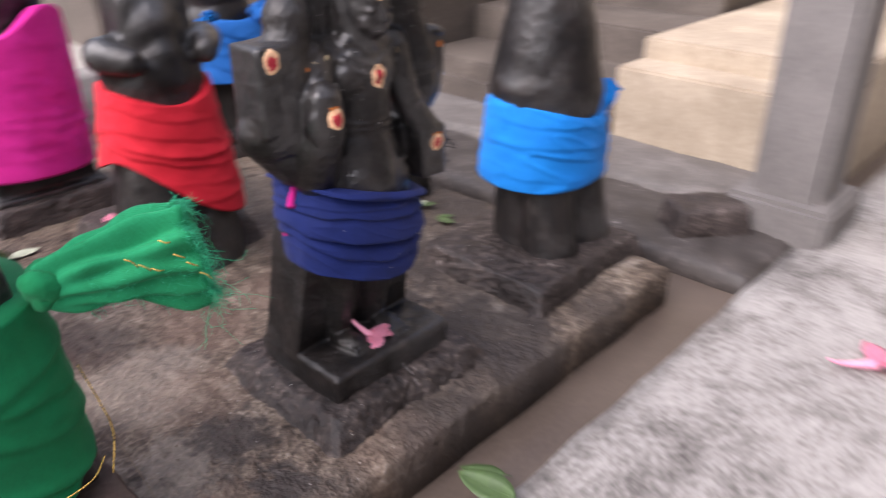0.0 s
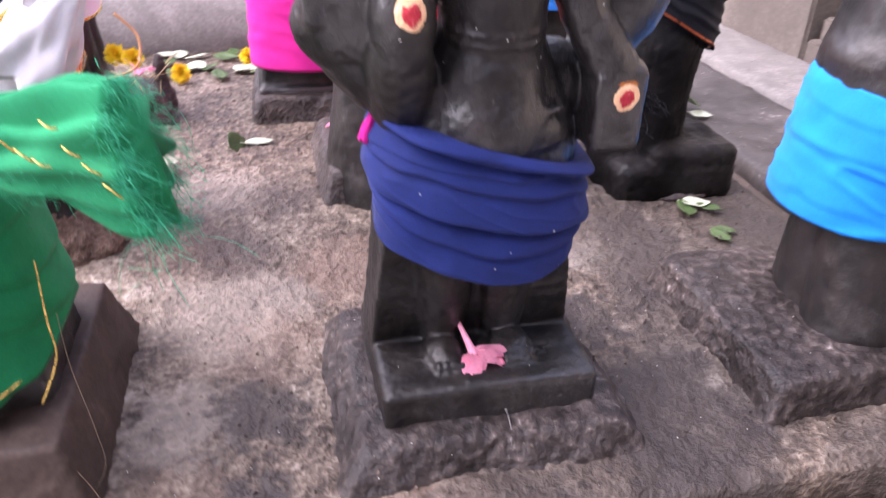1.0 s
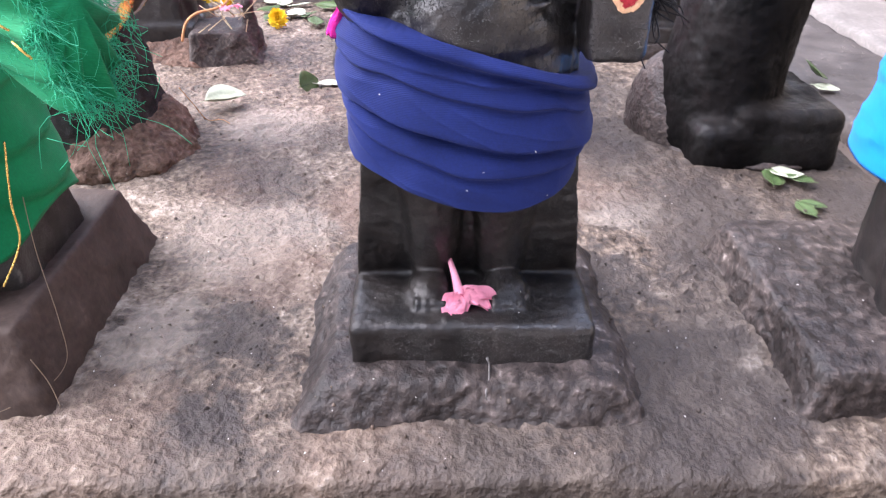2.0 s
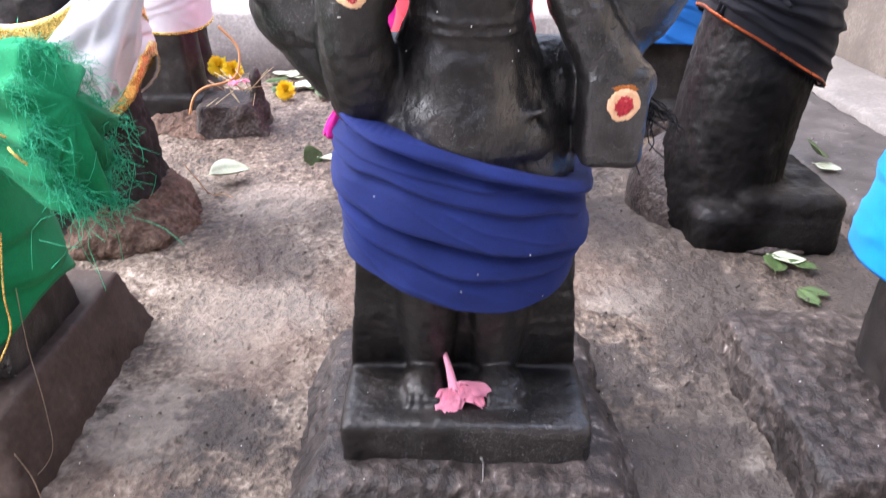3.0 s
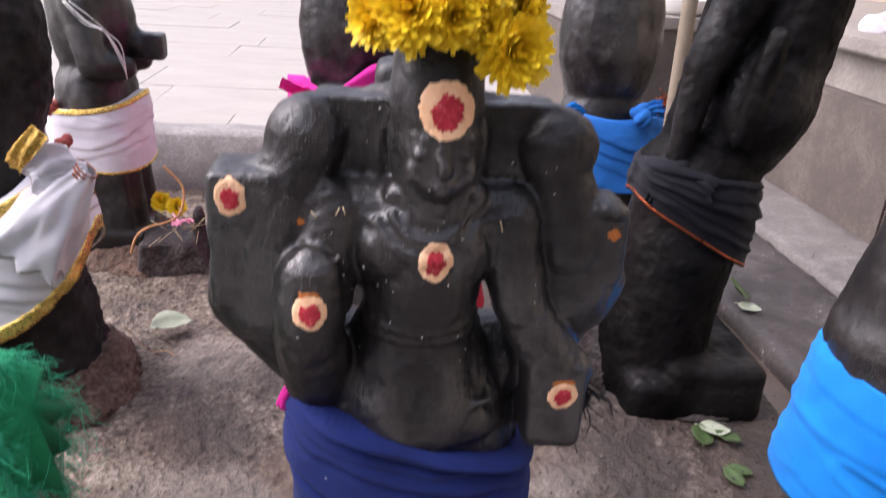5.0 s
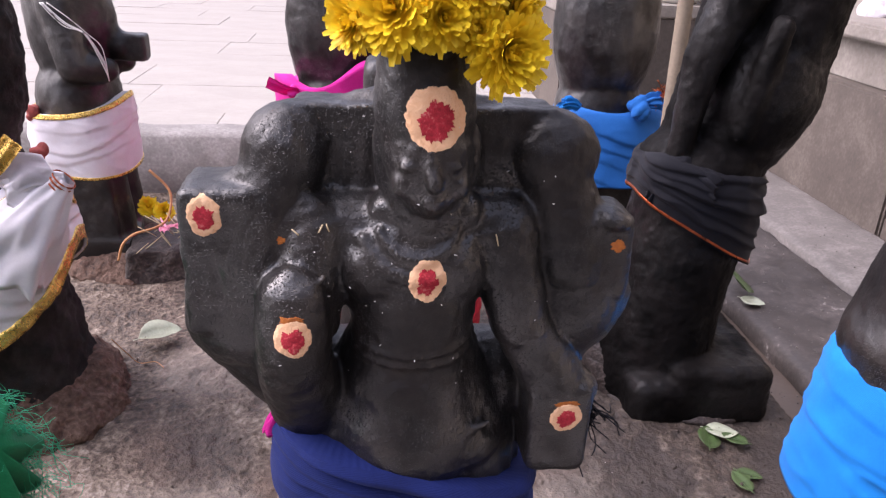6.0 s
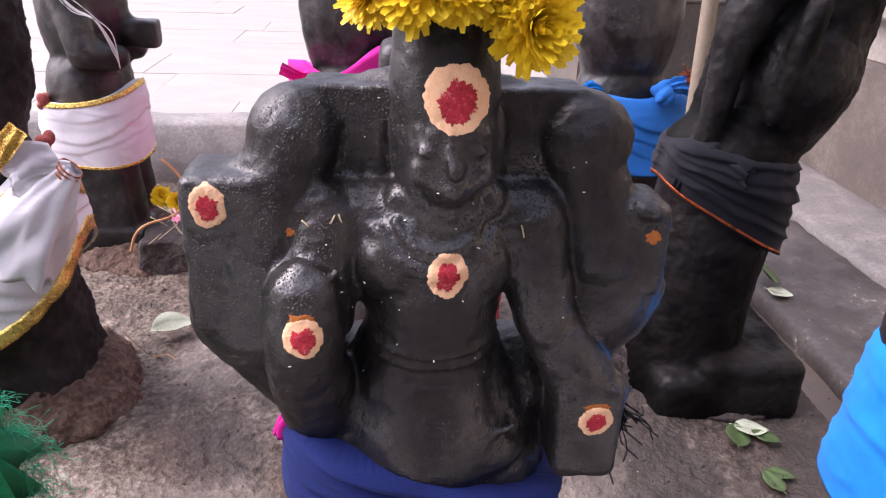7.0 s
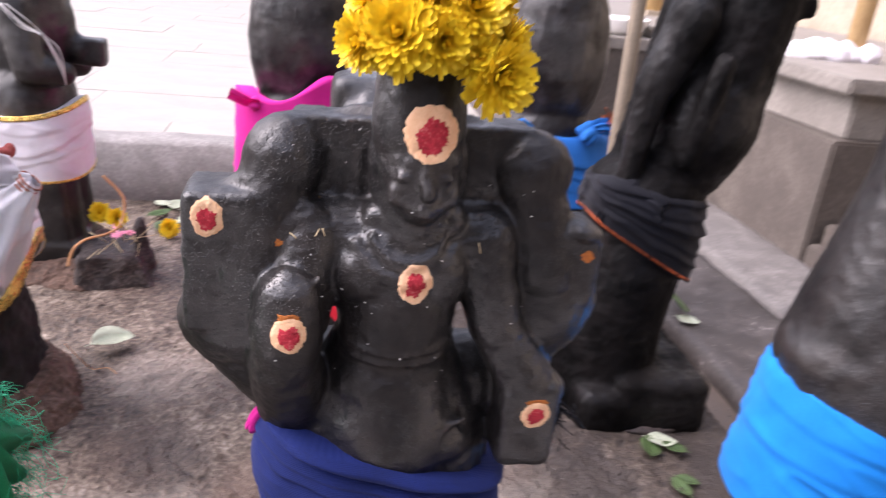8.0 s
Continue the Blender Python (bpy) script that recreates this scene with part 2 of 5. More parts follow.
RED_PAINT = material("red_painted_plaster", [(0.3, (0.28, 0.06, 0.045)), (0.7, (0.42, 0.11, 0.085))], 9.0, (0.6, 0.85), 0.3, 90.0)
POLE = material("bare_pale_wood", [(0.3, (0.17, 0.135, 0.095)), (0.7, (0.3, 0.245, 0.18))], 20.0, (0.6, 0.85), 0.4, 150.0)
NAVY = cloth_material("navy_blue_cotton", (0.005, 0.012, 0.078), (0.012, 0.026, 0.16))
SKYBLUE = cloth_material("bright_sky_blue_cotton", (0.0, 0.145, 0.52), (0.003, 0.215, 0.65))
BLUE = cloth_material("mid_blue_cotton", (0.01, 0.11, 0.4), (0.02, 0.16, 0.52))
BLACK = cloth_material("black_cotton", (0.0022, 0.0025, 0.005), (0.005, 0.0056, 0.0105))
RED = cloth_material("scarlet_cotton", (0.5, 0.01, 0.02), (0.68, 0.02, 0.04))
MAGENTA = cloth_material("magenta_cotton", (0.55, 0.01, 0.22), (0.72, 0.03, 0.33))
GREEN = cloth_material("green_synthetic_cloth", (0.0, 0.13, 0.045), (0.003, 0.24, 0.085))
GREEN_NET = cloth_material("green_net_cloth", (0.002, 0.17, 0.06), (0.012, 0.31, 0.13))
GREEN_THREAD = plain("light_green_thread", (0.015, 0.4, 0.2), 0.6, 0.0, 0.35, 120.0)
WHITE = cloth_material("white_cotton", (0.66, 0.62, 0.66), (0.8, 0.77, 0.8))
GOLD = plain("gold_brocade", (0.85, 0.49, 0.13), 0.27, 0.8, 0.45, 90.0, 0.8)
TINSEL = plain("orange_gold_thread", (0.34, 0.075, 0.02), 0.3, 0.7, 0.95, 70.0, 0.6)
PASTE = material("sandal_paste", [(0.3, (0.82, 0.45, 0.23)), (0.7, (0.95, 0.64, 0.4))], 90.0, (0.7, 0.9), 0.6, 400.0)
KUMKUM = material("red_kumkum_powder", [(0.38, (0.3, 0.01, 0.02)), (0.55, (0.55, 0.03, 0.05)), (0.66, (0.75, 0.3, 0.25))], 200.0, (0.8, 0.95), 0.8, 500.0)
TURMERIC = material("turmeric_smear", [(0.3, (0.3, 0.08, 0.02)), (0.7, (0.6, 0.2, 0.03))], 120.0, (0.8, 0.95), 0.6, 500.0)
YELLOW = plain("yellow_petal", (0.93, 0.64, 0.008), 0.55, 0.0, 0.18, 50.0, 0.1)
PINK = plain("pink_petal", (0.95, 0.36, 0.5), 0.5, 0.0, 0.18, 80.0)
LEAF = plain("green_leaf", (0.055, 0.095, 0.03), 0.45, 0.0, 0.35, 70.0)
PALE_LEAF = plain("pale_green_leaf_underside", (0.4, 0.44, 0.33), 0.6, 0.0, 0.25, 70.0)
STRAW = plain("dry_straw", (0.55, 0.44, 0.26), 0.7)
BROWN_THREAD = plain("dull_brown_cotton_thread", (0.2, 0.15, 0.1), 0.8)
THREAD = plain("orange_cotton_thread", (0.55, 0.28, 0.12), 0.8)
RICE = plain("white_rice_grain", (0.75, 0.73, 0.7), 0.6, 0.0, 0.1)
RED_BROWN = plain("faded_red_cloth", (0.3, 0.06, 0.05), 0.8)


# ---- building helpers ----
def link(name, bm, mat, parent=None, label="", smooth=True):
    me = bpy.data.meshes.new(name)
    bm.normal_update()
    bm.to_mesh(me)
    bm.free()
    me.materials.append(mat)
    if smooth:
        me.shade_smooth()
    ob = new(name, me)
    if parent is not None:
        ob.parent = parent
    if label:
        ob["label"] = label
    return ob


def part(name, bm, mat, parent, label="", smooth=True):
    return link(name, bm, mat, parent, label, smooth)


def box(bm, lo, hi, m=None):
    r = bmesh.ops.create_cube(bm, size=1.0)
    c = [(a + b) / 2 for a, b in zip(lo, hi)]
    s = [b - a for a, b in zip(lo, hi)]
    for v in r["verts"]:
        v.co = Vector((v.co.x * s[0] + c[0], v.co.y * s[1] + c[1], v.co.z * s[2] + c[2]))
        if m is not None:
            v.co = m @ v.co
    return r["verts"]


def rbox(bm, lo, hi, r):
    """A block with rounded edges."""
    t = bmesh.new()
    box(t, lo, hi)
    bmesh.ops.bevel(t, geom=t.edges[:], offset=r, segments=4, profile=0.5, affect='EDGES')
    me = bpy.data.meshes.new("block")
    t.to_mesh(me)
    t.free()
    bm.from_mesh(me)
    bpy.data.meshes.remove(me)


def ell(bm, c, r, rot=(0, 0, 0), seg=20):
    """An ellipsoid: centre, half axes, and its turn in degrees."""
    m = Matrix.LocRotScale(Vector(c), Euler([radians(a) for a in rot]), Vector(r))
    n = seg // 2 + 2
    top, low = bm.verts.new(m @ Vector((0, 0, 1))), bm.verts.new(m @ Vector((0, 0, -1)))
    rings = []
    for j in range(1, n):
        z, k = math.cos(math.pi * j / n), math.sin(math.pi * j / n)
        rings.append([bm.verts.new(m @ Vector((k * math.cos(2 * math.pi * i / seg), k * math.sin(2 * math.pi * i / seg), z))) for i in range(seg)])
    for i in range(seg):
        j = (i + 1) % seg
        bm.faces.new((top, rings[0][i], rings[0][j]))
        bm.faces.new((low, rings[-1][j], rings[-1][i]))
        for a, b in zip(rings, rings[1:]):
            bm.faces.new((a[i], b[i], b[j], a[j]))


def limb(bm, p, q, r1, r2, seg=14):
    """A tapered round limb with round ends."""
    p, q = Vector(p), Vector(q)
    d = (q - p).normalized()
    u = d.orthogonal().normalized()
    w = d.cross(u)
    a, b = ([bm.verts.new(c + r * (math.cos(2 * math.pi * i / seg) * u + math.sin(2 * math.pi * i / seg) * w)) for i in range(seg)] for c, r in ((p, r1), (q, r2)))
    for i in range(seg):
        j = (i + 1) % seg
        bm.faces.new((a[i], a[j], b[j], b[i]))
    bm.faces.new(a[::-1])
    bm.faces.new(b)
    ell(bm, p, (r1, r1, r1), seg=seg)
    ell(bm, q, (r2, r2, r2), seg=seg)


def tube(bm, pts, r, seg=5):
    """A round thread through points; r: one radius, or one for each point."""
    rs = r if isinstance(r, (list, tuple)) else [r] * len(pts)
    pts = [Vector(p) for p in pts]
    rings = []
    for i, p in enumerate(pts):
        d = (pts[min(i + 1, len(pts) - 1)] - pts[max(i - 1, 0)]).normalized()
        u = d.orthogonal().normalized()
        w = d.cross(u)
        rings.append([bm.verts.new(p + rs[i] * (math.cos(2 * math.pi * k / seg) * u + math.sin(2 * math.pi * k / seg) * w)) for k in range(seg)])
    for a, b in zip(rings, rings[1:]):
        for k in range(seg):
            bm.faces.new((a[k], a[(k + 1) % seg], b[(k + 1) % seg], b[k]))
    bm.faces.new(rings[0][::-1])
    bm.faces.new(rings[-1])


def spline(pts, n=8):
    """Points along a smooth line through pts."""
    pts = [Vector(p) for p in pts]
    out = []
    for i in range(len(pts) - 1):
        p0, p1, p2, p3 = pts[max(i - 1, 0)], pts[i], pts[i + 1], pts[min(i + 2, len(pts) - 1)]
        for k in range(n):
            t = k / n
            out.append(0.5 * (2 * p1 + (p2 - p0) * t + (2 * p0 - 5 * p1 + 4 * p2 - p3) * t * t + (3 * p1 - p0 - 3 * p2 + p3) * t ** 3))
    return out + [pts[-1]]


def frustum(bm, z0, z1, lo0, hi0, lo1, hi1):
    """A block with a rectangle at z0 and another at z1."""
    vs = [bm.verts.new((x, y, z)) for (lo, hi, z) in ((lo0, hi0, z0), (lo1, hi1, z1)) for x, y in ((lo[0], lo[1]), (hi[0], lo[1]), (hi[0], hi[1]), (lo[0], hi[1]))]
    bm.faces.new(vs[3::-1])
    bm.faces.new(vs[4:])
    for i in range(4):
        j = (i + 1) % 4
        bm.faces.new((vs[i], vs[j], vs[4 + j], vs[4 + i]))


def carved(name, bm, mat, voxel=0.005, soften=6, rough=0.0012, grain=40.0):
    """Fuses overlapping solids into one worn, carved surface."""
    ob = link(name, bm, mat)
    r = ob.modifiers.new("fuse", 'REMESH')
    r.mode, r.voxel_size = 'VOXEL', voxel
    s = ob.modifiers.new("worn", 'SMOOTH')
    s.factor, s.iterations = 0.5, soften
    dg = bpy.context.evaluated_depsgraph_get()
    me = bpy.data.meshes.new_from_object(ob.evaluated_get(dg))
    ob.modifiers.clear()
    ob.data = me
    if not me.materials:
        me.materials.append(mat)
    if rough:
        roughen(me, ((rough, grain), (0.6 * rough, 2.7 * grain)))
    me.shade_smooth()
    return ob


def roughen(me, waves, seed=0.0):
    """Pushes a mesh in and out along its normals; waves: depth and frequency."""
    n = len(me.vertices)
    co, no = np.empty(3 * n, np.float32), np.empty(3 * n, np.float32)
    me.vertices.foreach_get("co", co)
    me.vertex_normals.foreach_get("vector", no)
    co, no = co.reshape(n, 3), no.reshape(n, 3)
    d = np.array([sum(a * noise.noise((x * f + seed, y * f, z * f)) for a, f in waves) for x, y, z in co.tolist()], np.float32)
    me.vertices.foreach_set("co", (co + no * d[:, None]).ravel())
    me.update()


def wrap(name, c, rx, ry, top, bottom, mat, folds=(), power=2.4, flare=0.0, seed=0, nu=150, nv=44, parent=None, span=None, proud=0.0, label="", roll=0.0, crease=0.0015, pinch=0.0, rim=None):
    """A cloth wound round a body: top and bottom give the height at each angle. folds: (height at the sides' left, front, right, size, width).
    span: the heights over which it flares; proud: lifts a border off its cloth."""
    hi, lo = span or (top(4.7), bottom(4.7))
    bm = bmesh.new()

    def point(a, z, extra=0.0):
        ca, sa = math.cos(a), math.sin(a)
        k = (abs(ca) ** power + abs(sa) ** power) ** (-1 / power)
        f = (hi - z) / (hi - lo)
        wob = noise.noise((ca * 1.3 + seed, sa * 1.3, z * 7)) * 0.005 + noise.noise((ca * 3 + seed, sa * 3 + z * 9, z * 26)) * 0.0022
        for zl, zm, zr, size, width in folds:
            q = (ca + 1) / 2
            line = zl * (1 - q) ** 2 + (4 * zm - zl - zr) * q * (1 - q) + zr * q * q + 0.007 * noise.noise((ca * 2 + seed, sa * 2, zl * 60))
            d = (z - line) / width
            amount = size * (0.65 + 0.5 * noise.noise((ca * 1.5, zl * 40, seed)))
            if sa > 0.4:
                amount *= 0.5
            e = z - line
            wob += amount * (math.exp(-d * d) if d > 0 else math.exp(-(e / 0.0022) ** 2)) - 0.4 * amount * math.exp(-((e + 0.006) / 0.005) ** 2)
        e = ((rim or top)(a) - z - 0.007) / 0.006
        ridge = max(0.0, 1 - 2.2 * abs(noise.noise((ca * 1.5 + seed, sa * 1.5, (z + 0.06 * ca) * (52 if nv > 60 else 26)))))
        wob += crease * ridge ** 3
        g = flare * f + wob + extra + proud + roll * math.exp(-e * e) - pinch * math.exp(-max(0.0, (rim or top)(a) - z) / 0.016)
        return (c[0] + (rx * k + g) * ca, c[1] + (ry * k + g) * sa, c[2] + z)

    tuck = 0.012 if proud else 0.035
    rows = []
    for j in range(nv + 1):
        row = []
        for i in range(nu):
            a = 2 * math.pi * i / nu
            zt, zb = top(a), bottom(a)
            row.append(bm.verts.new(point(a, zt + (zb - zt) * j / nv)))
        rows.append(row)
    inner = [bm.verts.new(point(2 * math.pi * i / nu, top(2 * math.pi * i / nu) - 0.003, -tuck)) for i in range(nu)]
    hem = [bm.verts.new(point(2 * math.pi * i / nu, bottom(2 * math.pi * i / nu) + 0.003, -0.004)) for i in range(nu)]
    rows = [inner] + rows + [hem]
    for a, b in zip(rows, rows[1:]):
        for i in range(nu):
            j = (i + 1) % nu
            bm.faces.new((a[i], b[i], b[j], a[j]))
    bmesh.ops.recalc_face_normals(bm, faces=bm.faces[:])
    return link(name, bm, mat, parent, label)


def mound(name, x, y, half0, half1, h, mat, label, seed, turn=0.0, round_form=False):
    """A rough cement footing, wider at the floor."""
    bm = bmesh.new()
    if round_form:
        ell(bm, (0, 0, 0), (half0[0], half0[1], h), seg=32)
        ell(bm, (0.02, -0.03, 0), (half0[0] * 0.95, half0[1] * 0.9, h * 0.7), seg=32)
    else:
        frustum(bm, -0.03, h, (-half0[0], -half0[1]), half0, (-half1[0], -half1[1]), half1)
    k = 1.25 if mat is BROWN_MOUND else 0.3 if mat is BLOCK else 0.5
    ob = carved(name, bm, mat, 0.0045 if mat is DARK_MOUND else 0.006, 6 if k > 1 or mat is BLOCK else 16, 0.0)
    waves = ((0.01, 9.0), (0.004, 26.0), (0.0024, 70.0), (0.0014, 130.0)) if mat is DARK_MOUND else ((0.011 * k, 13.0), (0.006 * k, 40.0), (0.0045 * k, 110.0))
    roughen(ob.data, waves, seed * 7.1)
    ob.matrix_basis = pose(x, y, 0, 0, 0, turn)
    return tagged(ob, label, "footing", "statue footings")


# ---- large structure ----
bm = bmesh.new()
bmesh.ops.create_grid(bm, x_segments=8, y_segments=8, size=400)
for v in bm.verts:
    v.co.z = -0.1
ground = tagged(link("ground", bm, CHANNEL), "wet brown cement ground around the platform", "ground", kind="structure")


def slab(name, x0, x1, y0, y1, z0, z1, mat, label, category, step=0.02, rough=0.005, seed=0.0, kind="structure"):
    """A thick slab with an uneven, worn top and soft edges."""
    bm = bmesh.new()
    nx, ny = max(2, int((x1 - x0) / step)), max(2, int((y1 - y0) / step))
    grid = []
    for j in range(ny + 1):
        row = []
        for i in range(nx + 1):
            x, y = x0 + (x1 - x0) * i / nx, y0 + (y1 - y0) * j / ny
            edge = min(x - x0, x1 - x, y - y0, y1 - y)
            z = z1 + rough * (noise.noise((x * 4 + seed, y * 4, 0)) + 0.5 * noise.noise((x * 15, y * 15, seed)) + 0.55 * noise.noise((x * 48, y * 48, seed)) + 0.42 * noise.noise((x * 105, y * 105, seed))) - 0.012 * math.exp(-edge / 0.012)
            wob = 0.006 * noise.noise((x * 9, y * 9, 3 + seed)) if edge < 1e-6 else 0
            row.append(bm.verts.new((x + wob, y + wob, z)))
        grid.append(row)
    for j in range(ny):
        for i in range(nx):
            bm.faces.new((grid[j][i], grid[j][i + 1], grid[j + 1][i + 1], grid[j + 1][i]))
    rim = [grid[0][i] for i in range(nx + 1)] + [grid[j][nx] for j in range(1, ny + 1)] + [grid[ny][i] for i in range(nx - 1, -1, -1)] + [grid[j][0] for j in range(ny - 1, 0, -1)]
    low = [bm.verts.new((v.co.x, v.co.y, z0)) for v in rim]
    for i in range(len(rim)):
        j = (i + 1) % len(rim)
        bm.faces.new((rim[i], low[i], low[j], rim[j]))
    bm.faces.new(low[::-1])
    bmesh.ops.recalc_face_normals(bm, faces=bm.faces[:])
    return tagged(link(name, bm, mat), label, category, kind=kind)


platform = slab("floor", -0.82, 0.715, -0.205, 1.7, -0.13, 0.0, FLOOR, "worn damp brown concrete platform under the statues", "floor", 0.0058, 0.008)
slab("pavement", -4.0, 3.19, -2.6, -0.335, -0.13, -0.05, PAVING, "pale worn stone pavement before the platform", "pavement", 0.05, 0.006, 5.0)
slab("pavement", 0.86, 1.2, -0.33, 4.0, -0.13, -0.05, DARK_PAVING, "damp stained stone pavement beside the platform", "pavement", 0.02, 0.008, 9.0)
slab("pavement", 1.203, 1.52, -0.33, 4.0, -0.13, -0.035, STRIP, "grey stone strip along the plinth", "pavement", 0.03, 0.006, 11.0)
kerb = slab("kerb", -3.0, 0.86, 1.65, 1.80, -0.13, 0.185, KERB, "grey granite kerb behind the statues", "kerb", 0.03, 0.006, 12.0)
court = slab("court", -14.0, 0.85, 1.803, 14.0, -0.13, -0.03, COURT, "pale bleached stone courtyard", "pavement", 0.25, 0.006, 15.0)


# plinth and steps of the building beside the platform
def block(name, parts, mat, label, category, kind="structure", bevel=0.008, piece="course", worn=None):
    """A stack of dressed stones: the lowest carries the others."""
    main = None
    for lo, hi in parts:
        bm = bmesh.new()
        box(bm, lo, hi)
        bmesh.ops.bevel(bm, geom=bm.edges[:], offset=bevel, segments=2, affect='EDGES')
        if main is None:
            main = tagged(link(name, bm, mat, smooth=False), label, category, kind=kind)
        else:
            part(piece, bm, worn or mat, main, smooth=False)
    return main


block("wall_plinth", [((1.5, 1.43, -0.12), (3.2, 6.0, 0.36)), ((1.56, 1.47, 0.355), (3.19, 5.99, 0.505)), ((1.497, 1.427, 0.5), (3.18, 5.98, 0.55))], PLINTH, "brown granite plinth with a moulded ledge", "plinth", worn=LEDGE)
block("wall_return", [((0.8, 2.75, -0.12), (1.497, 4.3, 0.45)), ((0.79, 2.74, 0.445), (1.494, 4.29, 0.5))], PLINTH, "low brown granite wall running out from the plinth", "wall", worn=LEDGE)
block("steps", [((1.5, 0.45, -0.12), (3.2, 1.42, 0.03)), ((1.54, 0.453, 0.02), (3.19, 1.417, 0.1)), ((1.9, 0.456, 0.09), (3.18, 1.414, 0.24)), ((2.3, 0.459, 0.23), (3.17, 1.411, 0.42))], PLINTH, "low brown stone steps beside the plinth", "steps", piece="step")
block("wall_block", [((1.5, -0.25, -0.12), (3.2, 0.44, 0.2)), ((1.66, -0.247, 0.19), (3.19, 0.437, 0.27))], BEIGE, "beige limewashed stone block", "block")
painted = block("wall_painted", [((0.62, 5.0, -0.06), (1.28, 5.2, 0.17))], OCHRE_PAINT, "low wall painted red over yellow beyond the courtyard", "wall")
bm = bmesh.new()
box(bm, (0.625, 5.003, 0.172), (1.275, 5.197, 0.45))
bmesh.ops.bevel(bm, geom=bm.edges[:], offset=0.008, segments=2, affect='EDGES')
part("course", bm, RED_PAINT, painted, "red painted upper course", smooth=False)
# Unseen wall, added so that the statues' front faces reflect something dark.
block("wall_south_unseen", [((-6.0, -2.9, -0.12), (3.2, -2.6, 2.6))], PLINTH, "unseen brown granite wall added to darken the statues' fronts", "wall")
block("wall_east", [((3.2, -4.0, -0.12), (3.5, 6.0, 3.4))], BEIGE, "beige wall behind the plinth", "wall")
block("wall_north", [((-14.0, 13.0, -0.12), (5.0, 13.4, 3.0))], BEIGE, "far beige wall beyond the courtyard", "wall")


def court_slabs():
    """Paving slabs of the courtyard, laid in rows with open joints."""
    rr = random.Random(77)
    shapes = []
    for i in range(3):
        bm = bmesh.new()
        box(bm, (-0.5, -0.5, -0.04), (0.5, 0.5, 0.0))
        bmesh.ops.bevel(bm, geom=[e for e in bm.edges if all(v.co.z > -0.01 for v in e.verts)], offset=0.0025, segments=1, affect='EDGES')
        for v in bm.verts:
            v.co.z += rr.uniform(-0.002, 0.002)
        me = bpy.data.meshes.new("slab")
        bm.to_mesh(me)
        bm.free()
        me.materials.append(COURT)
        shapes.append(me)
    y = 1.83
    while y < 9.0:
        d = rr.uniform(0.42, 0.6)
        x = -5.5 + rr.uniform(0, 0.6)
        while x < 0.7:
            w = rr.uniform(0.7, 1.25)
            s = new("slab", rr.choice(shapes))
            s.parent = court
            w = min(w, 0.84 - x)
            s.matrix_basis = Matrix.LocRotScale(Vector((x + w / 2, y + d / 2, -0.004 + rr.uniform(-0.0015, 0.0015))), Euler((rr.uniform(-0.002, 0.002), rr.uniform(-0.002, 0.002), 0)), Vector((w - 0.002, d - 0.002, 1)))
            x += w
        y += d


court_slabs()


def pillar():
    p = tagged(new("pillar"), "square grey weathered granite pillar", "pillar", kind="structure")
    bm = bmesh.new()
    box(bm, (-0.09, -0.09, -0.12), (0.09, 0.09, 2.6))
    bmesh.ops.bevel(bm, geom=bm.edges[:], offset=0.02, segments=2, affect='EDGES')
    part("shaft", bm, PILLAR, p, smooth=False)
    bm = bmesh.new()
    box(bm, (-0.13, -0.13, -0.12), (0.13, 0.13, 0.04))
    bmesh.ops.bevel(bm, geom=bm.edges[:], offset=0.012, segments=2, affect='EDGES')
    part("foot", bm, PILLAR, p, smooth=False)
    p.matrix_basis = pose(1.25, -0.27, 0, 0, 0, 0)
    return p


pillar()


def column(x, y, z, r, h, label):
    p = tagged(new("column"), label, "column", "ochre columns")
    bm = bmesh.new()
    bmesh.ops.create_cone(bm, cap_ends=True, segments=24, radius1=r, radius2=r * 0.94, depth=h, matrix=Matrix.Translation((0, 0, h / 2)))
    part("shaft", bm, OCHRE, p)
    bm = bmesh.new()
    box(bm, (-r * 1.35, -r * 1.35, 0), (r * 1.35, r * 1.35, 0.03))
    part("base", bm, BEIGE, p, smooth=False)
    p.matrix_basis = pose(x, y, z)


column(1.95, 2.05, 0.55, 0.035, 1.6, "slim ochre painted wooden column on the plinth")
column(1.95, 3.9, 0.55, 0.05, 1.6, "ochre painted wooden column on the plinth")


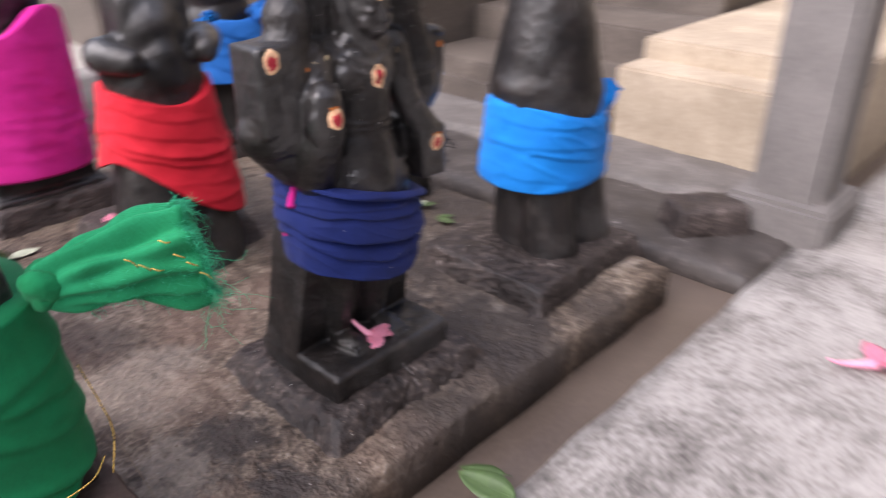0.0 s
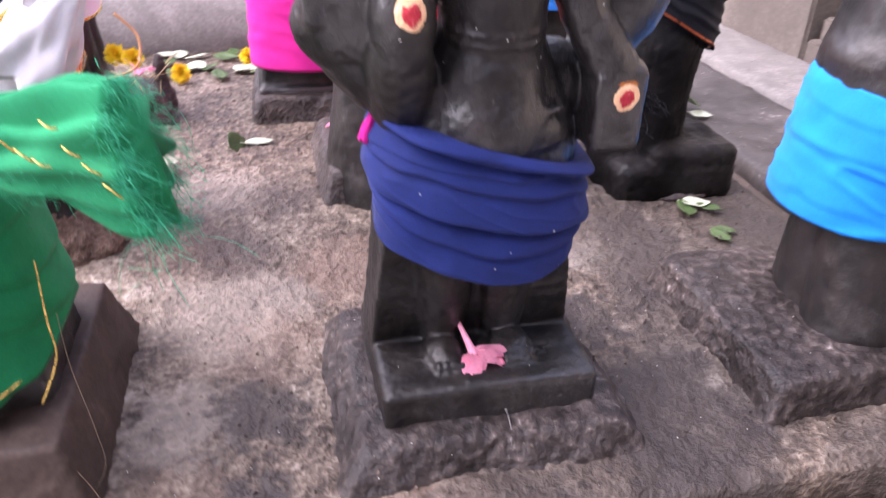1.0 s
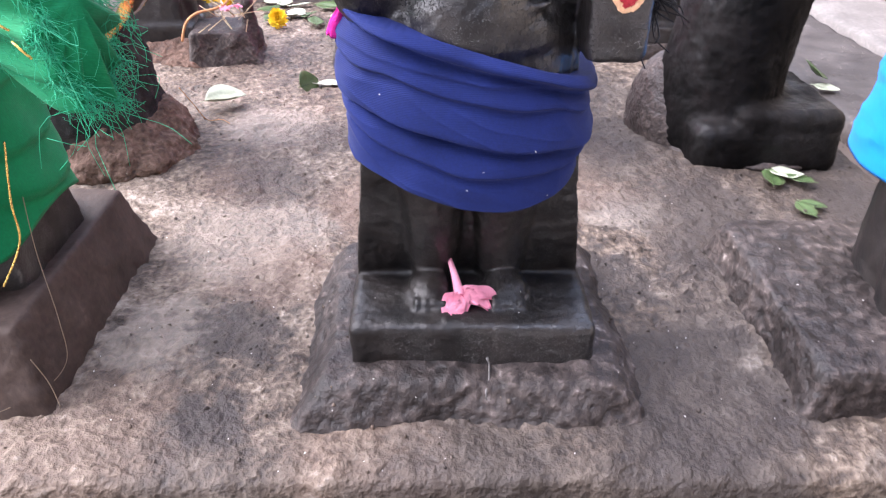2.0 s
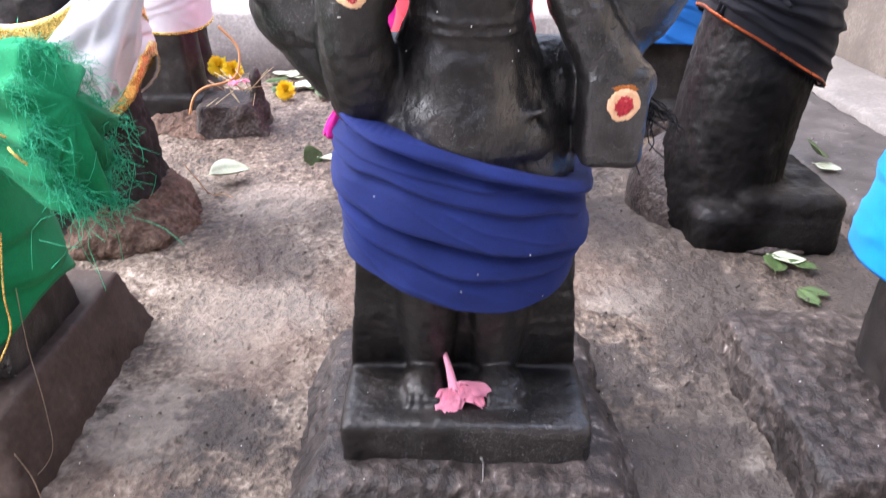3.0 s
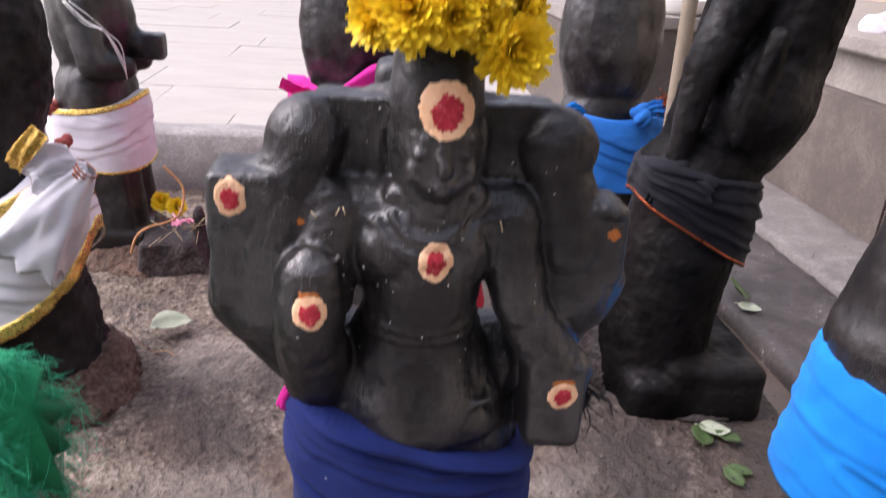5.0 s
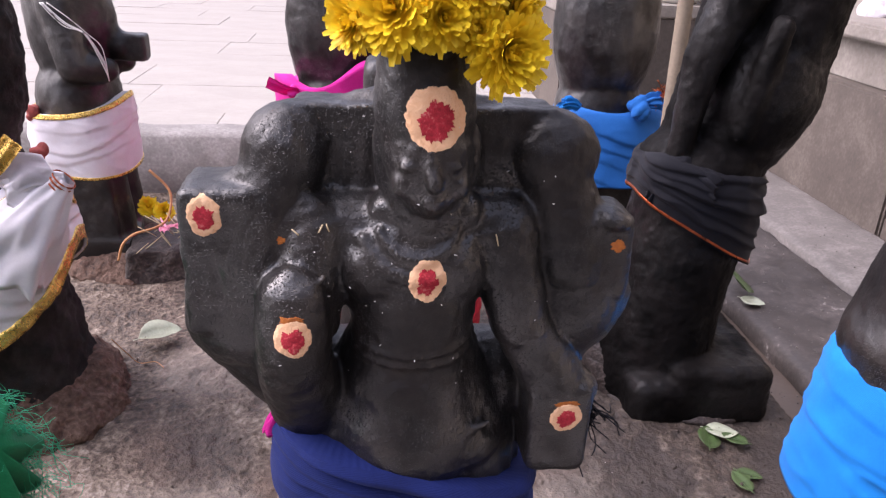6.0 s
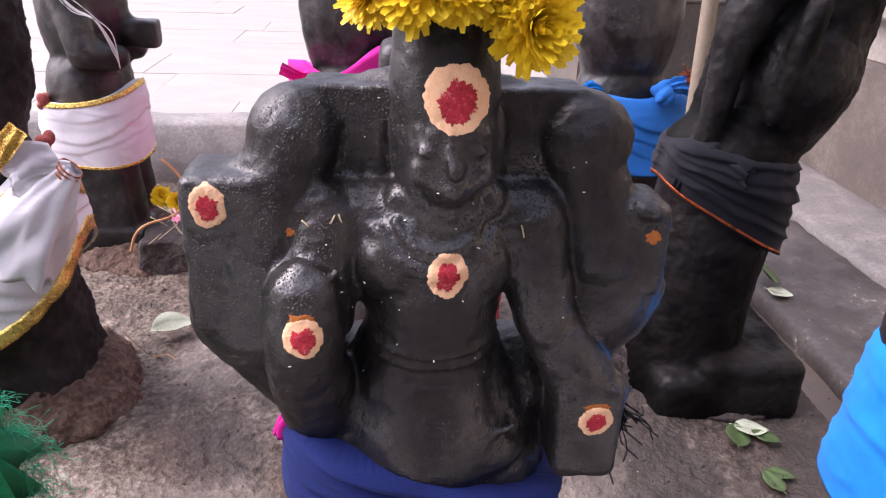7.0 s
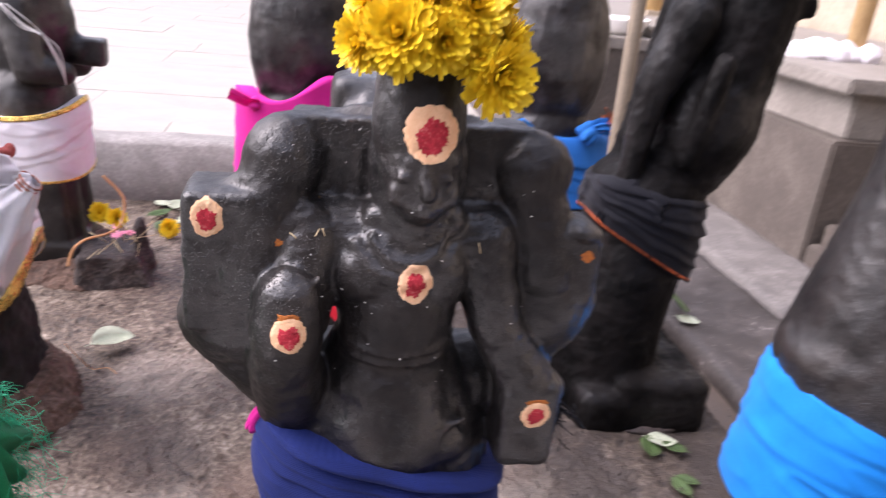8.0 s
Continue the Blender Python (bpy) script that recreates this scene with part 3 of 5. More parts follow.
# ---- statues ----
def statue_front():
    """The black four-armed statue, carved in one with its base slab."""
    bm = bmesh.new()
    rbox(bm, (-0.127, -0.077, 0.02), (0.129, 0.126, 0.08), 0.009)
    frustum(bm, 0.06, 0.3, (-0.126, 0.03), (0.127, 0.12), (-0.108, -0.012), (0.098, 0.08))
    frustum(bm, 0.28, 0.42, (-0.108, -0.012), (0.098, 0.08), (-0.1, -0.01), (0.088, 0.07))
    for x in (-0.038, 0.034):
        limb(bm, (x, 0.034, 0.08), (x * 1.15, -0.006, 0.34), 0.026, 0.05)
        ell(bm, (x * 1.15, -0.006, 0.083), (0.024, 0.036, 0.016))
        for k in range(4):
            ell(bm, (x * 1.15 - 0.0135 + 0.009 * k, -0.037, 0.084), (0.005, 0.011, 0.006))
    # hips and belly, chest
    ell(bm, (-0.008, 0.004, 0.34), (0.1, 0.073, 0.11), seg=32)
    limb(bm, (-0.075, 0.018, 0.4), (0.065, 0.018, 0.4), 0.046, 0.046)
    limb(bm, (-0.008, -0.012, 0.375), (-0.008, -0.014, 0.45), 0.07, 0.052, 28)
    limb(bm, (-0.055, -0.01, 0.375), (-0.03, -0.012, 0.45), 0.045, 0.036)
    limb(bm, (0.036, -0.012, 0.375), (0.014, -0.012, 0.45), 0.042, 0.034)
    ell(bm, (-0.01, -0.026, 0.42), (0.054, 0.046, 0.055), seg=32)
    ell(bm, (0.03, -0.036, 0.37), (0.04, 0.032, 0.026))
    for z in (0.388, 0.372, 0.356):
        limb(bm, (0.004, -0.075, z), (0.056, -0.052, z + 0.008), 0.005, 0.004)
    limb(bm, (-0.008, -0.014, 0.43), (-0.008, -0.016, 0.5), 0.05, 0.051, 28)
    ell(bm, (-0.01, -0.014, 0.527), (0.062, 0.047, 0.066), seg=32)
    ell(bm, (-0.01, -0.01, 0.545), (0.07, 0.042, 0.044), seg=32)
    ell(bm, (-0.037, -0.034, 0.53), (0.03, 0.026, 0.032))
    ell(bm, (0.019, -0.034, 0.53), (0.03, 0.026, 0.032))
    # back slab with the rim running up to the head
    frustum(bm, 0.5, 0.65, (-0.126, -0.014), (0.13, 0.046), (-0.1, -0.008), (0.1, 0.036))
    ell(bm, (-0.004, 0.014, 0.625), (0.09, 0.021, 0.037), seg=32)
    frustum(bm, 0.41, 0.56, (-0.13, 0.0), (-0.09, 0.04), (-0.16, -0.01), (-0.09, 0.04))
    frustum(bm, 0.432, 0.56, (0.09, 0.0), (0.126, 0.04), (0.08, -0.01), (0.15, 0.04))
    limb(bm, (-0.078, -0.012, 0.556), (0.064, -0.012, 0.556), 0.03, 0.03)
    limb(bm, (-0.03, -0.03, 0.575), (0.028, -0.03, 0.575), 0.016, 0.016)
    # hanging locks beside the head
    for x in (-0.073, -0.06, -0.047, 0.045, 0.057):
        limb(bm, (x, -0.001, 0.625), (x * 1.08, -0.005, 0.578), 0.0095, 0.01, 12)
    # head and crown
    limb(bm, (-0.002, -0.02, 0.56), (-0.002, -0.03, 0.62), 0.034, 0.034)
    ell(bm, (-0.001, -0.04, 0.622), (0.034, 0.035, 0.044))
    ell(bm, (0.001, -0.051, 0.6), (0.023, 0.024, 0.02))
    limb(bm, (-0.003, -0.034, 0.65), (-0.004, -0.026, 0.735), 0.037, 0.033, 24)
    limb(bm, (-0.002, -0.073, 0.63), (0.0015, -0.0775, 0.611), 0.004, 0.0062, 10)
    for k in (-1, 1):
        limb(bm, (0.008 * k, -0.0715, 0.634), (0.024 * k, -0.063, 0.633), 0.0026, 0.002, 8)
        ell(bm, (0.0155 * k, -0.0715, 0.622), (0.0085, 0.0035, 0.0035))
        ell(bm, (0.019 * k, -0.06, 0.606), (0.01, 0.011, 0.012))
        ell(bm, (0.035 * k - 0.001, -0.026, 0.618), (0.006, 0.012, 0.026))
    ell(bm, (0.001, -0.0735, 0.5985), (0.0095, 0.005, 0.0032))
    ell(bm, (0.001, -0.073, 0.5925), (0.007, 0.0045, 0.0028))
    # necklaces and beaded waist chains in relief
    def chest(x, z):
        return -0.014 - 0.0475 * math.sqrt(max(0.03, 1 - ((x + 0.01) / 0.066) ** 2 - ((z - 0.527) / 0.07) ** 2))

    for r, z, k in ((0.034, 0.582, 0.003), (0.046, 0.58, 0.0035), (0.05, 0.58, 0.002), (0.062, 0.58, 0.0026)):
        pts = []
        for i in range(21):
            a = radians(202 + 136 * i / 20)
            x, zz = -0.006 + r * math.cos(a), z + r * 1.05 * math.sin(a)
            pts.append((x, chest(x, zz), zz))
        tube(bm, pts, k, 8)
    for z, r, n in ((0.474, 0.0508, 27), (0.465, 0.0508, 27)):
        for i in range(n):
            a = radians(192 + 156 * i / (n - 1))
            ell(bm, (-0.008 + r * math.cos(a), -0.017 + r * math.sin(a), z + 0.007 * math.sin(a)), (0.0022, 0.0026, 0.0022), seg=8)
    for i in range(16):
        f = i / 15
        x, z = 0.04 - 0.075 * f, 0.512 - 0.03 * math.sin(math.pi * f * 0.62)
        ell(bm, (x, chest(x, z) - 0.0005, z), (0.0027, 0.0027, 0.0027), seg=8)
    # rear arms: heavy upper arm, raised flat forearm with a squared top
    ell(bm, (-0.107, -0.006, 0.614), (0.033, 0.032, 0.037), seg=28)
    limb(bm, (-0.11, -0.008, 0.6), (-0.134, -0.018, 0.53), 0.031, 0.034, 24)
    limb(bm, (-0.132, -0.02, 0.53), (-0.138, -0.01, 0.47), 0.032, 0.038, 24)
    ell(bm, (-0.138, 0.0, 0.475), (0.046, 0.04, 0.06))
    limb(bm, (-0.158, 0.0, 0.47), (-0.115, 0.0, 0.418), 0.036, 0.034)
    rbox(bm, (-0.182, -0.044, 0.475), (-0.125, 0.024, 0.594), 0.006)
    limb(bm, (-0.15, -0.012, 0.572), (-0.122, -0.008, 0.588), 0.021, 0.023)
    ell(bm, (-0.15, -0.006, 0.478), (0.038, 0.04, 0.05))
    ell(bm, (0.102, 0.002, 0.611), (0.037, 0.032, 0.037), seg=28)
    limb(bm, (0.105, 0.0, 0.592), (0.122, -0.01, 0.53), 0.03, 0.033, 24)
    ell(bm, (0.13, 0.0, 0.49), (0.046, 0.04, 0.055))
    limb(bm, (0.15, 0.0, 0.49), (0.118, 0.0, 0.444), 0.03, 0.03)
    rbox(bm, (0.125, -0.034, 0.495), (0.168, 0.024, 0.572), 0.01)
    frustum(bm, 0.5, 0.588, (0.095, -0.03), (0.15, 0.02), (0.1, -0.024), (0.132, 0.018))
    ell(bm, (0.148, -0.02, 0.568), (0.018, 0.022, 0.009), (0, 14, 0))
    # front arms, armlets and the block-like closed ends
    limb(bm, (-0.084, -0.018, 0.556), (-0.098, -0.036, 0.49), 0.03, 0.033, 20)
    rbox(bm, (-0.126, -0.082, 0.452), (-0.074, -0.024, 0.537), 0.02)
    ell(bm, (-0.1, -0.06, 0.487), (0.03, 0.027, 0.054), seg=28)
    limb(bm, (-0.102, -0.048, 0.455), (-0.094, -0.02, 0.4), 0.031, 0.034)
    limb(bm, (0.064, -0.018, 0.55), (0.078, -0.03, 0.482), 0.027, 0.024)
    limb(bm, (0.078, -0.03, 0.482), (0.112, -0.034, 0.425), 0.024, 0.027)
    rbox(bm, (0.089, -0.06, 0.346), (0.144, -0.006, 0.432), 0.009)
    ell(bm, (0.128, -0.03, 0.415), (0.025, 0.027, 0.022))
    for x, z, r in ((-0.09, 0.562, 0.024), (0.064, 0.55, 0.023)):
        ell(bm, (x, -0.03, z), (r, 0.014, r * 1.05))
        for k in (1.0, 0.6):
            tube(bm, [(x + r * k * math.cos(a), -0.03 - 0.0125 * math.sqrt(max(0.0, 1.05 - k * k)), z + r * k * math.sin(a)) for a in [2 * math.pi * i / 18 for i in range(19)]], 0.0026, 8)
        for i in range(11):
            a = 2 * math.pi * i / 11
            ell(bm, (x + r * 0.8 * math.cos(a), -0.038, z + r * 0.8 * math.sin(a)), (0.003, 0.003, 0.003), seg=8)
    for x, y, z, w in ((-0.1, -0.072, 0.528, 0.024), (0.083, -0.052, 0.476, 0.018)):
        tube(bm, [(x + w * math.cos(a), y + 0.012 + 0.016 * math.sin(a), z + 0.006 * math.cos(a)) for a in [math.pi + math.pi * i / 12 for i in range(13)]], 0.0019, 8)
    ob = carved("statue", bm, STONE, 0.0024, 9, 0.0)
    roughen(ob.data, ((0.0022, 17.0), (0.0013, 45.0), (0.0008, 120.0), (0.00045, 300.0)), 3.0)
    return ob


def statue_back(w=0.125, d=0.07, top=0.82, foot=0.11, mat=STONE, arms=0, slab=True, fill=(0.105, 0.09, 0.1), voxel=0.006):
    """A black statue seen mostly from behind or the side: a waisted, egg-shaped back slab on a tapered block."""
    bm = bmesh.new()
    if slab:
        box(bm, (-foot * 1.1, -0.1, 0.02), (foot * 1.1, 0.1, 0.075))
    if slab:
        frustum(bm, 0.0, 0.4, (-foot * 1.1, -0.09), (foot * 1.1, 0.09), (-foot * 0.78, -0.055), (foot * 0.78, 0.06))
    else:
        limb(bm, (0, 0, 0.0), (0, 0, 0.36), foot * (1.0 if arms == 3 else 1.3), foot * 0.85, 28)
    k = 1.35 if arms == 3 else 1.0
    limb(bm, (-foot * 0.42 * k, -0.06 * k, 0.03), (-foot * 0.35 * k, -0.03, 0.36), 0.045 * k, 0.05)
    limb(bm, (foot * 0.47 * k, -0.06 * k, 0.03), (foot * 0.35 * k, -0.03, 0.36), 0.045 * k, 0.05)
    ell(bm, (0, 0, 0.58 if arms < 4 else 0.42), (w if arms != 3 else 0.08, d if arms != 3 else 0.07, 0.22 if arms < 4 else 0.085))
    ell(bm, (0, 0, 0.39), fill, seg=28)
    limb(bm, (0, -0.02, min(0.66, top - 0.08)), (0, -0.02, top), 0.05 if top > 0.7 else 0.04, 0.035)
    if arms in (1, 2, 4):
        for s in (-1, 1):
            limb(bm, (s * w * 0.75, 0, 0.6 if arms < 4 else 0.46), (s * w * 1.0, -0.03, 0.47), 0.04, 0.036)
            limb(bm, (s * w * 1.0, -0.03, 0.47), (s * w * 0.72, -0.085, 0.46), 0.035, 0.028)
        ell(bm, (0, -0.05, 0.56 if arms < 4 else 0.42), (w * 0.6, 0.05, 0.07))
        ell(bm, (0, -0.06, 0.68 if arms < 4 else 0.45), (0.04, 0.04, 0.05))
    if arms == 3:
        limb(bm, (0.0, 0.0, 0.37), (0.0, 0.0, 0.62), 0.122, 0.072, 32)
        ell(bm, (0, 0, 0.66), (0.075, 0.07, 0.09))
    if arms == 4:
        rbox(bm, (-0.065, -0.045, 0.4), (0.085, 0.05, 0.582), 0.02)
        ell(bm, (0.0, -0.03, 0.5), (0.06, 0.05, 0.07))
    if arms == 2:
        box(bm, (-0.02, -0.16, 0.47), (0.03, -0.08, 0.53))
        limb(bm, (0.0, -0.1, 0.5), (0.0, -0.05, 0.56), 0.03, 0.03)
    ob = carved("statue", bm, mat, voxel, 7, 0.0)
    k = 3.2 if mat is ROUGH_STONE else 1.0
    roughen(ob.data, ((0.0018 * k, 22.0), (0.0012 * k, 60.0), (0.0007 * k, 140.0)), w * 90)
    return ob


C = statue_front()
tagged(C, "black oiled stone four-armed statue on a square slab", "statue", "black stone statues")
mound("footing", 0.0, 0.035, (0.2, 0.19), (0.15, 0.142), 0.034, DARK_MOUND, "low dark cement footing under a statue", 1)

OTHERS = [  # x, y, turn, width, depth, foot, top, stone, arms, slab, words
    (-0.6, 0.06, 0, 0.135, 0.1, 0.125, 0.85, STONE, 0, True, "black stone statue in a green cloth on a dark cement block"),
    (0.585, 0.07, 0, 0.13, 0.11, 0.105, 0.8, STONE, 3, False, "black stone statue in a bright blue cloth"),
    (0.012, 0.65, 0, 0.11, 0.07, 0.11, 0.5, STONE, 4, False, "black stone statue in a red cloth"),
    (-0.66, 0.58, 0, 0.118, 0.105, 0.12, 0.82, ROUGH_STONE, 0, False, "rough black stone statue in a white cloth with gold border"),
    (-0.695, 1.2, 90, 0.09, 0.09, 0.1, 0.82, STONE, 2, True, "slim black stone statue in a white cloth"),
    (-0.11, 1.14, 180, 0.115, 0.08, 0.12, 0.8, STONE, 0, True, "black stone statue in a magenta cloth"),
    (0.505, 1.2, 180, 0.125, 0.1, 0.11, 0.8, STONE, 0, True, "smooth black stone statue in a blue cloth"),
]
for x, y, turn, w, d, foot, top, mat, arms, flat, words in OTHERS:
    s = statue_back(w, d, top, foot, mat, arms, flat, (0.125, 0.112, 0.07) if arms == 3 else (0.105, 0.09, 0.1))
    s.matrix_basis = pose(x, y, 0, 0, 0, turn)
    tagged(s, words, "statue", "black stone statues")


def statue_side():
    """The statue in black cloth, which faces along the row: leaning trunk, foot block, and a heavy rounded upper body."""
    bm = bmesh.new()
    rbox(bm, (-0.13, -0.15, -0.02), (0.125, 0.14, 0.075), 0.028)
    rbox(bm, (-0.06, -0.146, 0.0), (0.125, 0.09, 0.1), 0.022)
    limb(bm, (-0.07, 0.0, 0.03), (-0.03, 0.0, 0.4), 0.1, 0.088, 28)
    limb(bm, (-0.06, -0.02, 0.03), (-0.02, -0.01, 0.38), 0.1, 0.088, 28)
    limb(bm, (-0.03, 0.01, 0.06), (0.0, 0.0, 0.38), 0.085, 0.086, 24)
    ell(bm, (-0.02, -0.005, 0.43), (0.106, 0.1, 0.06), seg=28)
    # upper body, thrown forward, with the back arm held away from it
    ell(bm, (0.05, -0.03, 0.55), (0.09, 0.082, 0.125), (0, 16, 0), seg=32)
    ell(bm, (0.025, -0.012, 0.48), (0.088, 0.085, 0.075))
    limb(bm, (0.07, -0.02, 0.6), (0.11, -0.02, 0.82), 0.078, 0.07)
    rbox(bm, (0.13, -0.06, 0.735), (0.19, -0.01, 0.775), 0.012)
    limb(bm, (-0.085, -0.06, 0.455), (-0.07, -0.055, 0.6), 0.02, 0.03)
    limb(bm, (-0.07, -0.055, 0.6), (-0.015, -0.04, 0.72), 0.032, 0.045)
    limb(bm, (-0.04, 0.02, 0.44), (0.02, 0, 0.8), 0.05, 0.06)
    limb(bm, (0.02, -0.105, 0.66), (0.0, -0.085, 0.5), 0.018, 0.022)
    ob = carved("statue", bm, DULL_STONE, 0.0045, 7, 0.0)
    roughen(ob.data, ((0.002, 18.0), (0.0014, 60.0), (0.0016, 150.0)), 5.0)
    return ob


K = statue_side()
K.matrix_basis = pose(0.535, 0.62, 0)
tagged(K, "black stone statue in a black cloth with orange thread", "statue", "black stone statues")
for i, (x, y, h0, h1, h, mat) in enumerate([(-0.6, 0.065, (0.18, 0.19), (0.145, 0.155), 0.09, BLOCK), (0.545, 0.05, (0.21, 0.18), (0.185, 0.16), 0.045, DARK_MOUND), (0.02, 0.73, (0.17, 0.18), (0.14, 0.15), 0.06, MOUND), (-0.64, 0.58, (0.175, 0.165), (0.12, 0.12), 0.1, BROWN_MOUND), (-0.63, 1.2, (0.17, 0.17), (0.12, 0.13), 0.06, BROWN_MOUND), (-0.1, 1.15, (0.17, 0.15), (0.15, 0.13), 0.06, MOUND), (0.51, 1.22, (0.16, 0.15), (0.14, 0.13), 0.04, MOUND), (0.52, 0.63, (0.155, 0.16), (0.12, 0.14), 0.032, MOUND)]):
    mound("footing", x, y, h0, h1, h, mat, "rough cement footing under a statue", i + 2, 0.0, i in (3, 4, 7))


mound("footing", 0.405, 0.66, (0.07, 0.1), (0.05, 0.08), 0.15, MOUND, "rough dirty cement heaped against the side of a statue", 31, 0.0, True)


# ---- cloths ----
def around(a, *peaks):
    """A height that swells at some angles: base, then (angle, amount, width)."""
    v = peaks[0]
    for p, k, w in peaks[1:]:
        d = (a - radians(p) + math.pi) % (2 * math.pi) - math.pi
        v += k * math.exp(-(d / radians(w)) ** 2)
    return v


def bands(n, z0, z1, slope, size, width, seed):
    """Loose crease lines between two heights."""
    r = random.Random(seed)
    out = []
    for i in range(n):
        z = z0 + (z1 - z0) * (i + r.uniform(0.2, 0.8)) / n
        out.append((z + slope * r.uniform(0.3, 1.0), z - abs(slope) * r.uniform(0.0, 0.5), z - slope * r.uniform(0.3, 1.0), size * r.uniform(0.4, 1.2), width * r.uniform(0.6, 1.4)))
    return out


def dressed(label, group="statue cloths", **k):
    ob = wrap("wrapped_cloth", **k)
    return tagged(ob, label, "cloth", group)


def border(cloth, spec, low, high, mat=None, label="gold brocade border"):
    """A woven border that follows its cloth; low and high: heights above the hem, as functions of the angle."""
    k = dict(spec)
    k.update(mat=mat or GOLD, top=high, bottom=low, span=k.get("span") or (spec["top"](4.7), spec["bottom"](4.7)), nv=4, proud=0.0018, rim=spec["top"])
    return wrap("border", parent=cloth, label=label, **k)


navy_spec = dict(c=(-0.008, 0.012, 0), rx=0.112, ry=0.09, top=lambda a: around(a, 0.36 - 0.034 * math.cos(a), (268, 0.004, 40)), bottom=lambda a: around(a, 0.248 - 0.006 * math.cos(a), (282, -0.034, 52)), mat=NAVY,
    folds=[(0.39, 0.352, 0.314, 0.0135, 0.024), (0.366, 0.338, 0.327, 0.0035, 0.008), (0.352, 0.322, 0.301, 0.006, 0.016), (0.322, 0.281, 0.271, 0.015, 0.042), (0.304, 0.25, 0.262, 0.008, 0.02)], power=2.5, seed=1, nu=300, nv=150, roll=0.0035, crease=0.001, pinch=0.004)
navy = dressed("navy blue cotton cloth wound round the statue's hips", **navy_spec)
wrap("lining", c=(-0.008, 0.012, 0), rx=0.106, ry=0.08, top=lambda a: around(a, 0.3, (184, 0.1, 14)), bottom=lambda a: 0.28, mat=MAGENTA, power=2.6, seed=3, nu=120, nv=10, parent=navy, label="magenta inner cloth")

sky_spec = dict(c=(0.585, 0.065, 0), rx=0.13, ry=0.117, top=lambda a: around(a, 0.378, (-80, -0.045, 50), (200, -0.01, 40)), bottom=lambda a: around(a, 0.2, (200, -0.01, 60)), mat=SKYBLUE, folds=bands(4, 0.2, 0.33, 0.03, 0.003, 0.012, 4), crease=0.003, power=2.3, flare=0.012, seed=5, pinch=0.01)
skyb = dressed("bright sky blue cotton cloth wound round a statue", **sky_spec)
red_spec = dict(c=(0.012, 0.65, 0), rx=0.114, ry=0.105, top=lambda a: around(a, 0.4, (-90, -0.035, 50)), bottom=lambda a: around(a, 0.2, (-50, -0.09, 60), (205, 0.06, 50)), mat=RED, folds=bands(6, 0.16, 0.36, 0.05, 0.006, 0.016, 7), flare=0.03, seed=7)
redc = dressed("scarlet cotton cloth wound round a statue", **red_spec)
mag_spec = dict(c=(-0.11, 1.14, 0), rx=0.14, ry=0.12, top=lambda a: around(a, 0.44, (-55, 0.07, 38), (205, 0.03, 28)), bottom=lambda a: 0.118, mat=MAGENTA, folds=bands(7, 0.1, 0.38, 0.02, 0.004, 0.014, 9), flare=0.006, seed=11)
mag = dressed("magenta cotton cloth wound round a statue", **mag_spec)
blue_spec = dict(c=(0.53, 1.2, 0), rx=0.128, ry=0.115, top=lambda a: around(a, 0.41, (-90, -0.015, 50)), bottom=lambda a: 0.226, mat=BLUE, folds=bands(5, 0.2, 0.38, 0.06, 0.004, 0.018, 12), flare=0.02, seed=13, pinch=0.012)
blue = dressed("mid blue cotton cloth wound round a statue", **blue_spec)
black_spec = dict(c=(0.512, 0.615, 0), rx=0.112, ry=0.108, top=lambda a: around(a, 0.44, (-20, -0.02, 50), (215, 0.016, 30)), bottom=lambda a: 0.315 - 0.062 * math.cos(a), mat=BLACK, folds=[(0.445, 0.428, 0.412, 0.006, 0.012), (0.44, 0.405, 0.388, 0.004, 0.008), (0.43, 0.385, 0.352, 0.007, 0.013), (0.42, 0.362, 0.31, 0.005, 0.009), (0.4, 0.345, 0.282, 0.004, 0.012)], flare=-0.006, power=2.5, seed=17, roll=0.002, crease=0.004, pinch=0.016)
blackc = dressed("black cotton cloth tied round a statue with orange thread", **black_spec)
border(blackc, black_spec, lambda a: 0.318 - 0.062 * math.cos(a), lambda a: 0.3225 - 0.062 * math.cos(a), TINSEL, "orange gold thread")
green_spec = dict(c=(-0.6, 0.06, 0), rx=0.13, ry=0.12, top=lambda a: 0.365, bottom=lambda a: around(a, 0.1, (0, 0.06, 50)), mat=GREEN, folds=bands(7, 0.12, 0.36, 0.09, 0.007, 0.02, 18), flare=0.02, seed=19)
greenc = dressed("green synthetic cloth with a frayed knotted end", **green_spec)
white_spec = dict(c=(-0.64, 0.575, 0), rx=0.128, ry=0.118, top=lambda a: around(a, 0.36, (-25, 0.055, 38)), bottom=lambda a: around(a, 0.14, (5, 0.15, 62)), mat=WHITE, folds=bands(5, 0.2, 0.37, 0.05, 0.006, 0.022, 22), flare=0.03, seed=23)
whitec = dressed("white cotton cloth with gold brocade borders, tied with a knot", **white_spec)
border(whitec, white_spec, lambda a: around(a, 0.328, (-25, 0.055, 38)), lambda a: around(a, 0.361, (-25, 0.055, 38)))
border(whitec, white_spec, lambda a: around(a, 0.14, (5, 0.15, 62)), lambda a: around(a, 0.164, (5, 0.15, 62)))
